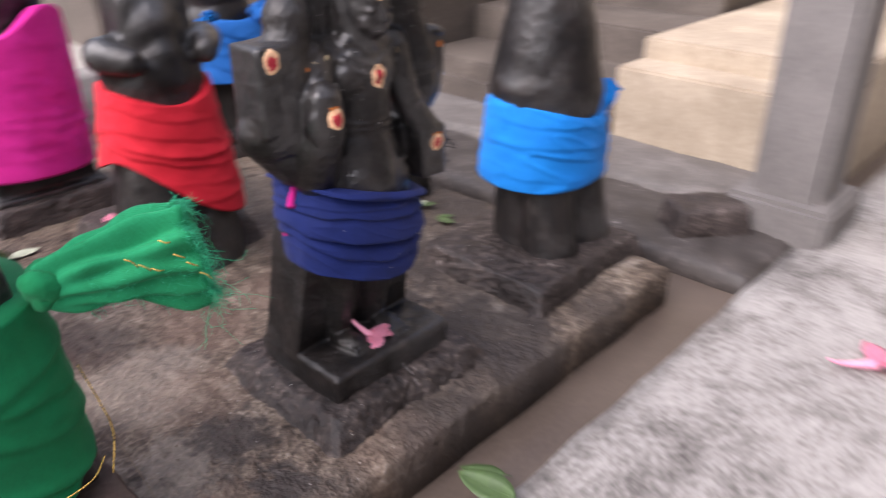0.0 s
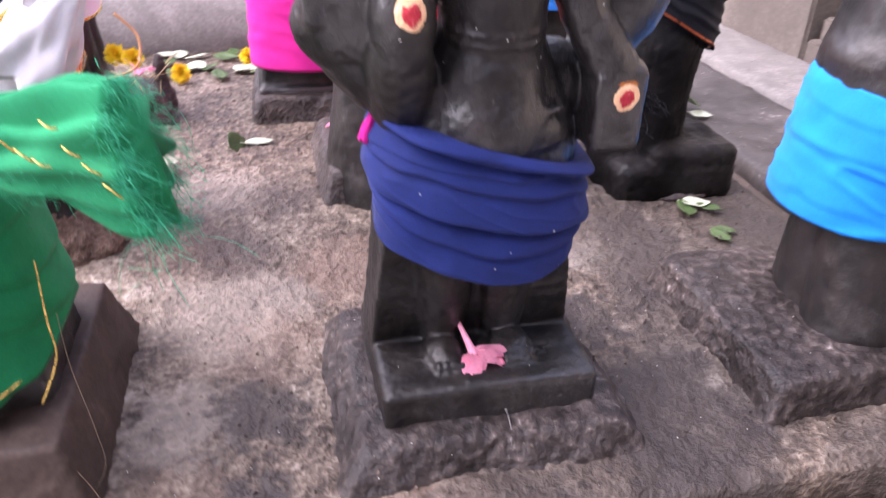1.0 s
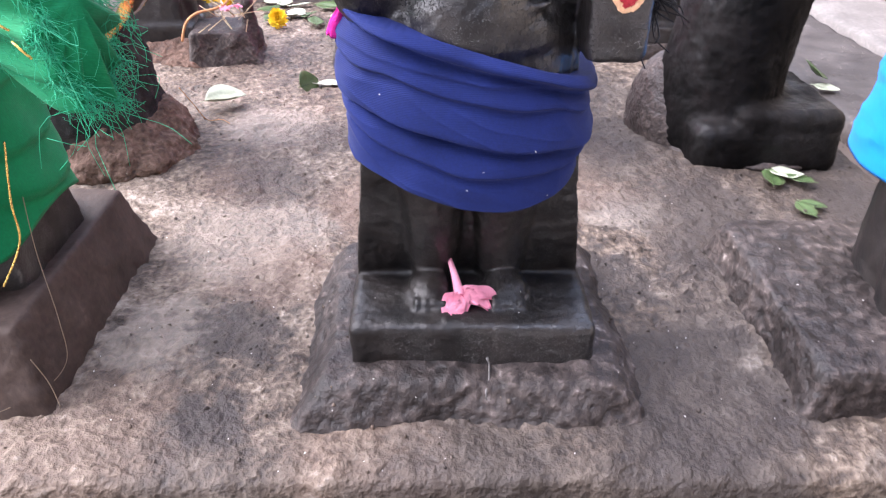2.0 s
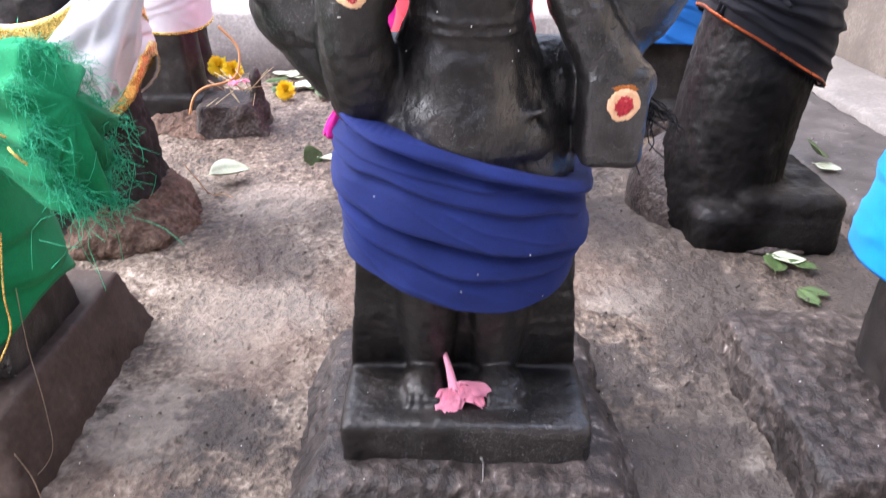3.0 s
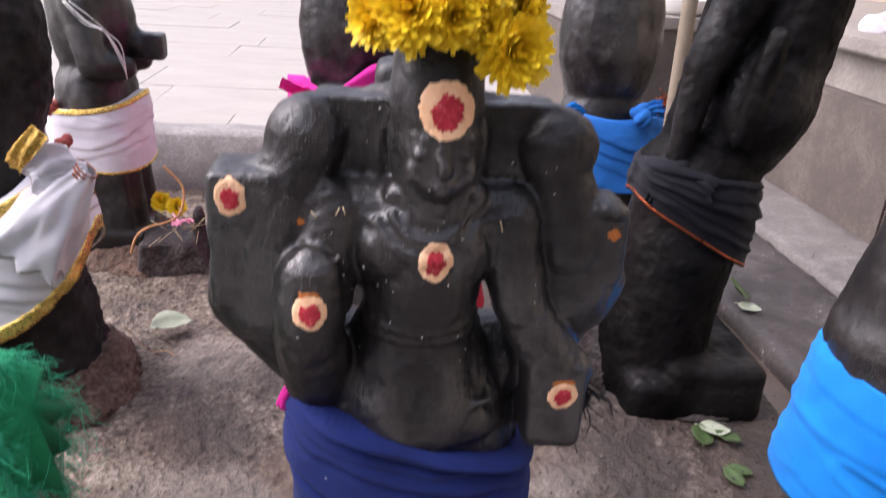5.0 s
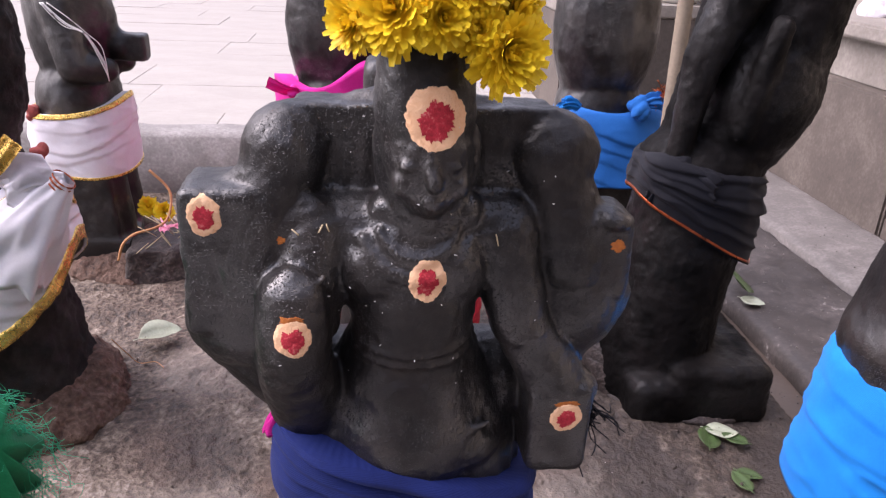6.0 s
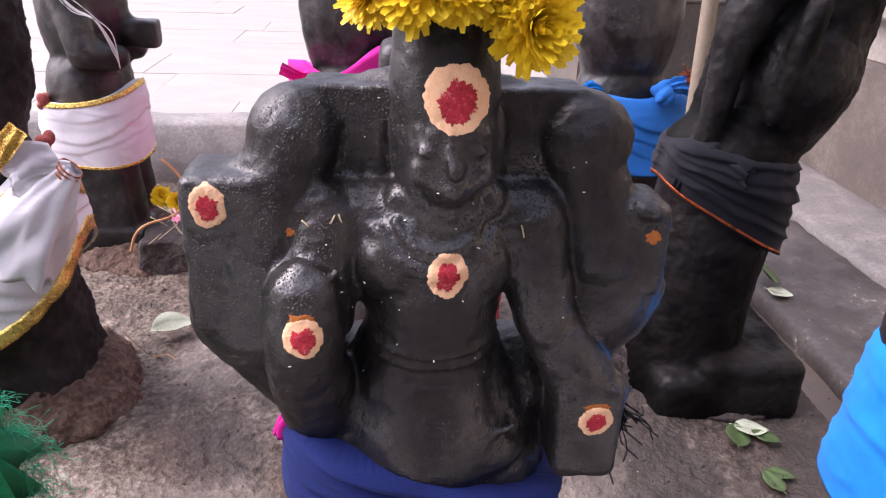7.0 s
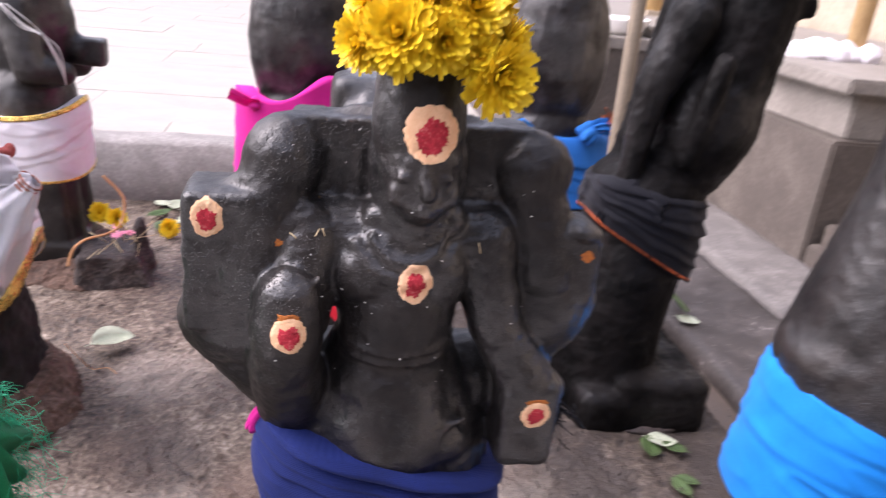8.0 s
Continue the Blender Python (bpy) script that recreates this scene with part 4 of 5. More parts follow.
white2_spec = dict(c=(-0.695, 1.2, 0), rx=0.114, ry=0.112, top=lambda a: around(a, 0.365, (0, 0.035, 60)), bottom=lambda a: around(a, 0.235, (-60, -0.012, 50)), mat=WHITE, folds=[(0.345, 0.33, 0.355, 0.002, 0.012), (0.32, 0.28, 0.335, 0.003, 0.014), (0.27, 0.262, 0.3, 0.002, 0.012)], seed=29, pinch=0.008)
white2 = dressed("white cotton cloth with gold borders wound round a statue", **white2_spec)
border(white2, white2_spec, lambda a: around(a, 0.355, (0, 0.035, 60)), lambda a: around(a, 0.366, (0, 0.035, 60)))
border(white2, white2_spec, lambda a: around(a, 0.235, (-60, -0.012, 50)), lambda a: around(a, 0.241, (-60, -0.012, 50)))


# ---- knots, loose ends, threads ----
def loose_end(parent, name, start, end, r0, r1, mat, seed, ruffle=0.25, flat=0.55, label="", n=9, depth=0.55):
    """A gathered cloth end: narrow at the knot, ruffled and open at the tip."""
    r = random.Random(seed)
    a, b = Vector(start), Vector(end)
    d = (b - a).normalized()
    u = d.cross(Vector((0, 1, 0))).normalized() if abs(d.y) < 0.9 else d.cross(Vector((0, 0, 1))).normalized()
    w = d.cross(u)
    bm = bmesh.new()
    nu, nv = 96, 22
    rows = []
    for j in range(nv + 1):
        f = j / nv
        rad = r0 + (r1 - r0) * f ** 0.8
        row = []
        for i in range(nu):
            t = 2 * math.pi * i / nu
            wob = 1 + ruffle * f ** 0.5 * math.sin(n * t + 2.5 * math.sin(t + seed) + 1.5 * f) + 0.3 * noise.noise((math.cos(t) * 2 + seed, math.sin(t) * 2, f * 3))
            p = a + (b - a) * f * (1 + 0.14 * noise.noise((math.cos(t) * 3, math.sin(t) * 3, seed)))
            p = p + rad * wob * (math.cos(t) * u + flat * math.sin(t) * w)
            p.z -= 0.02 * f * f
            row.append(bm.verts.new(p))
        rows.append(row)
    for x, y in zip(rows, rows[1:]):
        for i in range(nu):
            bm.faces.new((x[i], x[(i + 1) % nu], y[(i + 1) % nu], y[i]))
    tip = [v.co.copy() for v in rows[-1]]
    deep = bm.verts.new(a + (b - a) * depth)
    for i in range(nu):
        bm.faces.new((rows[-1][i], rows[-1][(i + 1) % nu], deep))
    bmesh.ops.recalc_face_normals(bm, faces=bm.faces[:])
    ob = part(name, bm, mat, parent, label)
    return ob, tip, d


def knot(parent, c, r, mat, seed, label=""):
    """A lumpy knot of wound cloth."""
    bm = bmesh.new()
    rr = random.Random(seed)
    for i in range(4):
        e = bmesh.ops.create_uvsphere(bm, u_segments=20, v_segments=12, radius=1.0)
        m = Matrix.LocRotScale(Vector(c) + Vector((rr.uniform(-1, 1), rr.uniform(-1, 1), rr.uniform(-1, 1))) * r * 0.45, Euler((rr.uniform(0, 3), rr.uniform(0, 3), 0)), Vector((r, r * 0.6, r * 0.8)))
        bmesh.ops.transform(bm, matrix=m, verts=e["verts"])
    ob = carved("knot", bm, mat, r * 0.12, 2, r * 0.06, 2.2 / r)
    ob.parent = parent
    if label:
        ob["label"] = label
    return ob


def ribbon(parent, name, pts, across, width, mat, label="", thick=0.0012):
    """A strip of folded cloth along a line."""
    w = Vector(across).normalized()
    line = spline(pts, 8)
    bm = bmesh.new()
    rows = []
    for i, p in enumerate(line):
        d = (line[min(i + 1, len(line) - 1)] - line[max(i - 1, 0)]).normalized()
        n = d.cross(w).normalized()
        rows.append([bm.verts.new(p + w * width * (k / 10 - 0.5) + n * (0.0022 * math.sin(k * 1.1 + i * 0.25) + 0.003 * noise.noise((k * 0.4, i * 0.3, width * 90)))) for k in range(11)])
    for a, b in zip(rows, rows[1:]):
        for k in range(10):
            bm.faces.new((a[k], a[k + 1], b[k + 1], b[k]))
    bmesh.ops.solidify(bm, geom=bm.faces[:], thickness=thick)
    bmesh.ops.recalc_face_normals(bm, faces=bm.faces[:])
    return part(name, bm, mat, parent, label)


def strands(parent, name, mat, roots, way, count, length, r, seed, droop=0.6, label="", spread=0.7):
    """Frayed threads."""
    rr = random.Random(seed)
    bm = bmesh.new()
    for i in range(count):
        p = rr.choice(roots) + Vector((rr.uniform(-1, 1), rr.uniform(-1, 1), rr.uniform(-1, 1))) * 0.004
        d = (Vector(way) + spread * Vector((rr.uniform(-1, 1), rr.uniform(-1, 1), rr.uniform(-1, 1)))).normalized()
        k = length * rr.uniform(0.35, 1.0)
        bend = Vector((rr.uniform(-1, 1), rr.uniform(-1, 1), rr.uniform(-1, 1))) * 0.7
        curl = Vector((rr.uniform(-1, 1), rr.uniform(-1, 1), rr.uniform(-1, 1))) * 0.24
        pts = []
        for j in range(8):
            f = j / 7
            q = p + d * k * f + bend * k * f * f + curl * k * math.sin(7 * f)
            q.z -= droop * k * f * f
            pts.append(q)
        tube(bm, pts, r, 3)
    return part(name, bm, mat, parent, label)


# green: big frayed end tied at the side
knot(greenc, (-0.475, -0.04, 0.385), 0.026, GREEN, 3)
end, tip, way = loose_end(greenc, "loose_end", (-0.485, -0.04, 0.385), (-0.328, -0.085, 0.408), 0.026, 0.062, GREEN_NET, 4, 0.13, 0.65, "frayed green cloth end", depth=1.08)
strands(end, "fringe", GREEN_THREAD, tip, (0.8, -0.1, -0.2), 700, 0.02, 0.00024, 5, 0.5, "", 0.7)
skin = [v.co.copy() for v in end.data.vertices if v.co.x > -0.36 or (v.co.z < 0.4 and v.co.x > -0.45)]
strands(end, "fringe", GREEN_THREAD, skin, (0.9, -0.1, -0.3), 700, 0.012, 0.00022, 7, 0.3, "", 0.7)
low = [p for p in tip if p.z < 0.4]
strands(end, "fringe", GREEN_THREAD, low, (0.3, -0.05, -0.8), 45, 0.05, 0.00026, 6, 0.2, "", 0.9)
bm = bmesh.new()
rr = random.Random(8)
for i in range(7):
    p = Vector((-0.42 + 0.012 * i, -0.118 - 0.003 * i, 0.435 - 0.006 * i + rr.uniform(-0.02, 0.02)))
    tube(bm, spline([p, p + Vector((0.006, -0.004, -0.004)), p + Vector((0.012, -0.002, -rr.uniform(0.004, 0.014)))], 4), 0.001, 4)
part("gold_thread", bm, GOLD, end, "glittering gold thread")
bm = bmesh.new()
tube(bm, spline([(-0.458, 0.0, 0.25), (-0.452, -0.03, 0.2), (-0.45, -0.04, 0.16), (-0.468, -0.06, 0.12)], 8), 0.0011, 4)
tube(bm, spline([(-0.54, -0.085, 0.14), (-0.5, -0.09, 0.152), (-0.475, -0.07, 0.16)], 8), 0.0011, 4)
part("gold_thread", bm, GOLD, greenc, "glittering gold thread")

# bright blue: a tucked knot at the side
knot(skyb, (0.7, 0.0, 0.345), 0.03, SKYBLUE, 11)
loose_end(skyb, "loose_end", (0.69, 0.0, 0.345), (0.725, -0.01, 0.39), 0.014, 0.024, SKYBLUE, 12, 0.2, 0.6)

# white near cloth: knot, bound neck and spread drape
loose_end(whitec, "drape", (-0.462, 0.47, 0.432), (-0.56, 0.465, 0.32), 0.013, 0.062, WHITE, 21, 0.07, 0.85, "", 7)
loose_end(whitec, "loose_end", (-0.462, 0.47, 0.43), (-0.535, 0.455, 0.425), 0.011, 0.026, WHITE, 22, 0.12, 0.45, "", 4)
bm = bmesh.new()
for k in range(3):
    ring = [Vector((-0.464 - 0.004 * k, 0.47, 0.431 - 0.0045 * k)) + Vector((0.012 * math.cos(t), 0.017 * math.sin(t), -0.012 * math.cos(t))) for t in [2 * math.pi * i / 16 for i in range(17)]]
    tube(bm, ring, 0.0013, 5)
part("binding", bm, TINSEL, whitec, "gold and red binding thread")
knot(whitec, (-0.5, 0.49, 0.462), 0.011, RED_BROWN, 23, "faded red thread knot")
ribbon(whitec, "brocade_end", [(-0.562, 0.462, 0.432), (-0.552, 0.452, 0.447), (-0.535, 0.45, 0.465), (-0.515, 0.458, 0.488)], (0.8, -0.25, -0.55), 0.03, GOLD, "folded gold brocade end")
ribbon(whitec, "tucked_fold", [(-0.55, 0.465, 0.425), (-0.53, 0.454, 0.44), (-0.505, 0.455, 0.45), (-0.475, 0.465, 0.445)], (0.5, -0.2, -0.85), 0.05, WHITE)
knot(white2, (-0.77, 1.12, 0.365), 0.016, RED_BROWN, 25, "faded red thread knot")

# magenta: knotted ends on the shoulder; blue: a tuft with orange tinsel
ribbon(mag, "loose_end", [(-0.195, 1.04, 0.44), (-0.225, 1.028, 0.448), (-0.255, 1.03, 0.462)], (0.3, -0.5, 0.8), 0.03, MAGENTA)
knot(mag, (-0.205, 1.04, 0.44), 0.014, MAGENTA, 33)
knot(blue, (0.57, 1.09, 0.415), 0.024, BLUE, 34)
end, tip, way = loose_end(blue, "loose_end", (0.575, 1.09, 0.42), (0.625, 1.08, 0.45), 0.012, 0.024, BLUE, 35, 0.25, 0.6)
strands(end, "fringe", TINSEL, tip, (0.2, -0.1, 0.6), 90, 0.035, 0.0008, 36, 0.2, "orange tinsel fringe")
loose_end(blue, "loose_end", (0.43, 1.09, 0.41), (0.385, 1.08, 0.44), 0.01, 0.018, SKYBLUE, 37, 0.25, 0.6)
knot(blackc, (0.445, 0.545, 0.432), 0.024, BLACK, 38)
loose_end(blackc, "loose_end", (0.44, 0.55, 0.435), (0.5, 0.508, 0.43), 0.013, 0.02, BLACK, 39, 0.2, 0.5)
loose_end(blackc, "loose_end", (0.44, 0.55, 0.435), (0.43, 0.56, 0.395), 0.01, 0.022, BLACK, 40, 0.25, 0.5)
loose_end(navy, "lining", (-0.112, 0.0, 0.392), (-0.128, -0.008, 0.372), 0.004, 0.01, MAGENTA, 42, 0.15, 0.5, "magenta inner cloth", 3)


# ---- marks of paste on the front statue ----
def mark(x, z, rx, rz, seed, smear=0.0):
    """A round of sandal paste with red powder at its heart, following the stone."""
    rr = random.Random(seed)

    def disc(sx, sz, off, lift, wild, ragged=0.05):
        bm = bmesh.new()
        rings, seg = 8, 110
        made = []
        for j in range(rings + 1):
            row = []
            for i in range(seg):
                t = 2 * math.pi * i / seg
                e = 1 + wild * (noise.noise((math.cos(t) * 1.6 + seed, math.sin(t) * 1.6, lift * 900)) + 0.6 * noise.noise((math.cos(t) * 6 + seed, math.sin(t) * 6, 1)) + 0.22 * noise.noise((math.cos(t) * 15 + seed, math.sin(t) * 15, 2))) + ragged * noise.noise((math.cos(t) * 27 + seed, math.sin(t) * 27, 5))
                f = j / rings
                px, pz = x + sx * e * f * math.cos(t), z + off + sz * e * f * math.sin(t)
                hit, place, n, _ = C.ray_cast(Vector((px, -0.4, pz)), Vector((0, 1, 0)))
                if not hit:
                    place, n = Vector((px, -0.04, pz)), Vector((0, -1, 0))
                h = lift * ((1.0 + 0.2 * noise.noise((px * 260, pz * 260, seed))) if j < rings else -0.3)
                row.append(bm.verts.new(place + n * h))
            made.append(row)
        for a, b in zip(made, made[1:]):
            for i in range(seg):
                bm.faces.new((a[i], a[(i + 1) % seg], b[(i + 1) % seg], b[i]))
        bmesh.ops.remove_doubles(bm, verts=bm.verts[:], dist=1e-5)
        bmesh.ops.recalc_face_normals(bm, faces=bm.faces[:])
        return bm

    def heart():
        """Powder with a ragged edge."""
        bm = disc(rx * 0.58, rz * 0.62, -rz * 0.08, 0.0015, 0.32, 0.2)
        return bm

    if not rx:
        return tagged(link("paste_mark", disc(smear, smear * 0.8, 0, 0.0004, 0.5), TURMERIC), "orange turmeric smear on black stone", "paste mark", "paste marks")
    ob = tagged(link("paste_mark", disc(rx, rz, 0, 0.0009, 0.12, 0.0), PASTE), "pale orange sandal paste mark with red powder heart", "paste mark", "paste marks")
    part("powder_heart", heart(), KUMKUM, ob, "crumbly red powder")
    if smear:
        part("smear", disc(rx * 0.7, rz * 0.22, rz * 0.92, 0.0005, 0.5), TURMERIC, ob, "orange turmeric smear")
    return ob


for spec in ((0.001, 0.655, 0.0222, 0.0222, 3), (0.0, 0.531, 0.0145, 0.0172, 4), (-0.162, 0.575, 0.0128, 0.0165, 5), (-0.098, 0.496, 0.0142, 0.015, 6, 1), (0.12, 0.404, 0.0138, 0.0145, 7, 1), (0.152, 0.548, 0, 0, 8, 0.006), (-0.108, 0.556, 0, 0, 9, 0.0035)):
    mark(*spec)


# ---- flowers ----
def petal(bm, m, length, width, curl, tip=0.5):
    """A curved petal with a little thickness, pointing along its own x."""
    n, rows = 5, []
    for i in range(n + 1):
        f = i / n
        w = width * math.sin(math.pi * min(1, 0.12 + f * (0.88 if tip < 0.3 else 0.78))) ** 0.7
        x, z = length * f, curl * length * f * f
        rows.append([bm.verts.new(m @ Vector((x, s * w, z + 0.25 * abs(s) * w))) for s in (-1, 0, 1)])
    for a, b in zip(rows, rows[1:]):
        for k in (0, 1):
            bm.faces.new((a[k], b[k], b[k + 1], a[k + 1]))


def bloom_mesh(seed, radius=0.025):
    """A many-petalled yellow flower head, facing up its own z."""
    rr = random.Random(seed)
    bm = bmesh.new()
    for count, tilt, size in ((22, -32, 0.95), (26, -16, 1.0), (28, -2, 1.0), (30, 12, 0.97), (30, 26, 0.9), (26, 40, 0.82), (22, 54, 0.7), (16, 68, 0.56), (10, 80, 0.44)):
        for i in range(count):
            a = 360 * (i + rr.uniform(-0.35, 0.35)) / count
            t = tilt + rr.uniform(-12, 12)
            m = Matrix.Rotation(radians(a), 4, 'Z') @ Matrix.Rotation(radians(-t), 4, 'Y')
            petal(bm, m, radius * size * rr.uniform(0.85, 1.1), radius * 0.125, rr.uniform(0.0, 0.4), 0.5)
    me = bpy.data.meshes.new("blossom")
    bm.to_mesh(me)
    bm.free()
    me.materials.append(YELLOW)
    me.shade_smooth()
    return me


BLOOMS = [bloom_mesh(s) for s in (1, 2, 3)]
garland = tagged(new("garland"), "garland of yellow chrysanthemum blossoms on the statue's head", "garland")
for i, (x, y, z, dx, dy, dz, k) in enumerate([(-0.028, -0.07, 0.724, -0.3, -1, 0.35, 1.2), (0.002, -0.074, 0.722, 0.15, -1, 0.1, 0.95), (-0.052, -0.06, 0.716, -0.9, -0.8, 0.1, 0.9), (0.046, -0.068, 0.7, 0.35, -1, 0.05, 1.15), (0.026, -0.07, 0.714, -0.1, -1, 0.3, 0.8), (0.022, -0.066, 0.744, 0.1, -0.9, 0.5, 1.05), (0.054, -0.045, 0.722, 1, -0.5, 0.2, 0.95), (-0.008, -0.06, 0.75, 0, -0.7, 0.7, 1.0), (-0.046, -0.04, 0.742, -1, -0.3, 0.4, 0.95), (0.03, -0.04, 0.764, 0.4, -0.2, 1, 0.95), (-0.028, -0.035, 0.766, -0.4, -0.2, 1, 0.95), (0.046, -0.014, 0.746, 1, 0.3, 0.5, 0.95), (-0.044, -0.008, 0.746, -1, 0.4, 0.4, 0.95)]):
    b = new("blossom", BLOOMS[i % 3])
    b.parent = garland
    q = Vector((dx, dy, dz)).to_track_quat('Z', 'Y')
    b.matrix_basis = Matrix.LocRotScale(Vector((x, y, z)), q @ Euler((0, 0, i * 1.7)).to_quaternion(), Vector((k, k, k)))


def small_bloom(x, y, z, k, dx=0.0, dy=-0.6):
    ob = tagged(new("flower", BLOOMS[int(abs(x) * 100) % 3]), "fallen yellow chrysanthemum blossom", "flower", "fallen yellow flowers")
    q = Vector((dx, dy, 1)).to_track_quat('Z', 'Y')
    ob.matrix_basis = Matrix.LocRotScale(Vector((x, y, z)), q, Vector((k, k, k)))


small_bloom(-0.445, 1.36, 0.026, 1.05, 0.2, -1.2)
small_bloom(-0.27, 1.5, 0.026, 1.0, 0, -0.8)
small_bloom(-0.56, 1.15, 0.14, 1.0, 0.3, -0.8)
small_bloom(-0.52, 1.13, 0.135, 0.95, 0.6, -0.8)


def pink_flower(x, y, z, turn, k, droop=0.0):
    """A wilted pink trumpet flower lying flat: a long throat and five soft lobes fanned to one side."""
    f = tagged(new("flower"), "wilted pink trumpet flower lying on stone", "flower", "pink flowers")
    bm = bmesh.new()
    tube(bm, spline([(-0.008, 0.052, 0.016), (-0.006, 0.04, 0.011), (-0.002, 0.02, 0.006), (0.0, 0.002, 0.005), (0.001, -0.01, 0.005)], 4), [0.0018 + 0.005 * (i / 16) ** 1.3 for i in range(17)], 10)
    part("throat", bm, PINK, f)
    for i, (a, s) in enumerate(((-34, 1.1), (-14, 1.3), (6, 0.95), (46, 1.25), (68, 1.35))):
        bm = bmesh.new()
        rows = []
        for j in range(8):
            u = j / 7
            w = 0.0025 + 0.0068 * math.sin(math.pi * min(1.0, 0.04 + 0.84 * u)) ** 1.2 * (1 if u < 0.99 else 0.6)
            rows.append([])
            for q in (-1, -0.5, 0, 0.5, 1):
                p = Vector((q * w, -0.034 * s * u, 0.0055 + 0.006 * math.sin(math.pi * u * 0.9) + 0.0025 * abs(q) * u + 0.0025 * math.sin(9 * u + 3 * q + i)))
                p.y += 0.004 * q * q * u
                rows[-1].append(bm.verts.new(Matrix.Rotation(radians(a), 3, 'Z') @ p + Vector((0, -0.002, 0.0005 * i))))
        for ra, rb in zip(rows, rows[1:]):
            for q in range(4):
                bm.faces.new((ra[q], rb[q], rb[q + 1], ra[q + 1]))
        bmesh.ops.solidify(bm, geom=bm.faces[:], thickness=0.0007)
        bmesh.ops.recalc_face_normals(bm, faces=bm.faces[:])
        part("petal", bm, PINK, f)
    f.matrix_basis = Matrix.LocRotScale(Vector((x, y, z)), Euler((radians(droop), 0, radians(turn))), Vector((k, k, k)))


pink_flower(-0.013, -0.02, 0.084, 6, 1.0, 22)
pink_flower(-0.075, 0.76, 0.078, -60, 0.9)
pink_flower(-0.5, 1.06, 0.12, 20, 0.8)
pink_flower(0.68, -0.633, -0.046, 40, 1.5)


# ---- leaves and litter ----
def leaf(x, y, z, turn, length, width, mat, curl=0.2, fold=0.3, tilt=0.0, words="green leaf lying on the concrete", group="fallen leaves"):
    bm = bmesh.new()
    n = 10
    rows = []
    for i in range(n + 1):
        f = i / n
        w = width / 2 * (math.sin(math.pi * f ** 0.85) ** 0.8 if 0 < f < 1 else 0.0)
        row = []
        for s in (-1, -0.5, 0, 0.5, 1):
            px, py = length * (f - 0.5), s * w
            pz = curl * length * ((f - 0.5) ** 2) + fold * abs(py) + 0.002 * noise.noise((px * 60 + x * 9, py * 60, y * 9))
            row.append(bm.verts.new((px, py, pz)))
        rows.append(row)
    for a, b in zip(rows, rows[1:]):
        for k in range(4):
            bm.faces.new((a[k], b[k], b[k + 1], a[k + 1]))
    bmesh.ops.remove_doubles(bm, verts=bm.verts[:], dist=1e-5)
    bmesh.ops.solidify(bm, geom=bm.faces[:], thickness=0.0007)
    ob = tagged(new("leaf"), words, "leaf", group)
    part("blade", bm, mat, ob)
    bm = bmesh.new()
    tube(bm, [(-length * 0.62, 0, 0.004), (-length * 0.45, 0, curl * length * 0.2), (0, 0, 0.0016), (length * 0.4, 0, curl * length * 0.16 + 0.001)], [0.0008, 0.0007, 0.0004, 0.0003], 5)
    part("stalk", bm, mat, ob)
    ob.matrix_basis = pose(x, y, z, tilt, 0, turn)
    return ob


leaf(-0.448, 0.757, 0.016, 25, 0.082, 0.055, PALE_LEAF, 0.35, 0.8, 12, "pale folded leaf lying on the concrete")
leaf(-0.3, 0.875, 0.012, 60, 0.06, 0.055, LEAF, 0.3, 0.2, 55, "dark green round leaf propped on the concrete")
leaf(-0.252, 0.885, 0.006, 5, 0.065, 0.035, PALE_LEAF, 0.2, 0.3, 0, "pale leaf lying on the concrete")
leaf(0.52, 0.415, 0.008, 70, 0.06, 0.04, LEAF, 0.3, 0.3, 15)
leaf(0.55, 0.43, 0.009, -20, 0.055, 0.04, PALE_LEAF, 0.3, 0.2, 0, "pale torn leaf lying on the concrete")
leaf(0.565, 0.41, 0.008, 140, 0.045, 0.03, LEAF, 0.3, 0.3, 0)
leaf(0.53, 0.31, 0.006, 100, 0.05, 0.028, LEAF, 0.25, 0.3, 0)
leaf(0.55, 0.325, 0.006, -30, 0.04, 0.024, LEAF, 0.25, 0.3, 0)
leaf(0.885, 1.06, -0.02, 80, 0.12, 0.065, LEAF, 0.3, 0.3, 35, "yellow green leaf leaning by a footing")
leaf(0.895, 1.0, -0.042, -40, 0.06, 0.05, PALE_LEAF, 0.3, 0.2, 0, "pale leaf lying on the concrete")
leaf(0.0, -0.27, -0.07, 120, 0.075, 0.035, LEAF, 0.25, 0.3, 10, "fresh green leaf in the wet channel")
leaf(-0.05, -0.32, -0.03, 100, 0.1, 0.05, LEAF, 0.25, 0.3, -10, "broad green leaf over the pavement edge")
rr = random.Random(5)
for i in range(14):
    leaf(-0.52 + 0.3 * rr.random(), 1.38 + 0.22 * rr.random(), 0.008 + 0.006 * rr.random(), rr.uniform(0, 360), rr.uniform(0.05, 0.085), rr.uniform(0.03, 0.05), rr.choice((LEAF, PALE_LEAF, LEAF)), 0.3, 0.3, rr.uniform(-15, 15), "wilted betel leaf lying by the kerb", "wilted betel leaves")

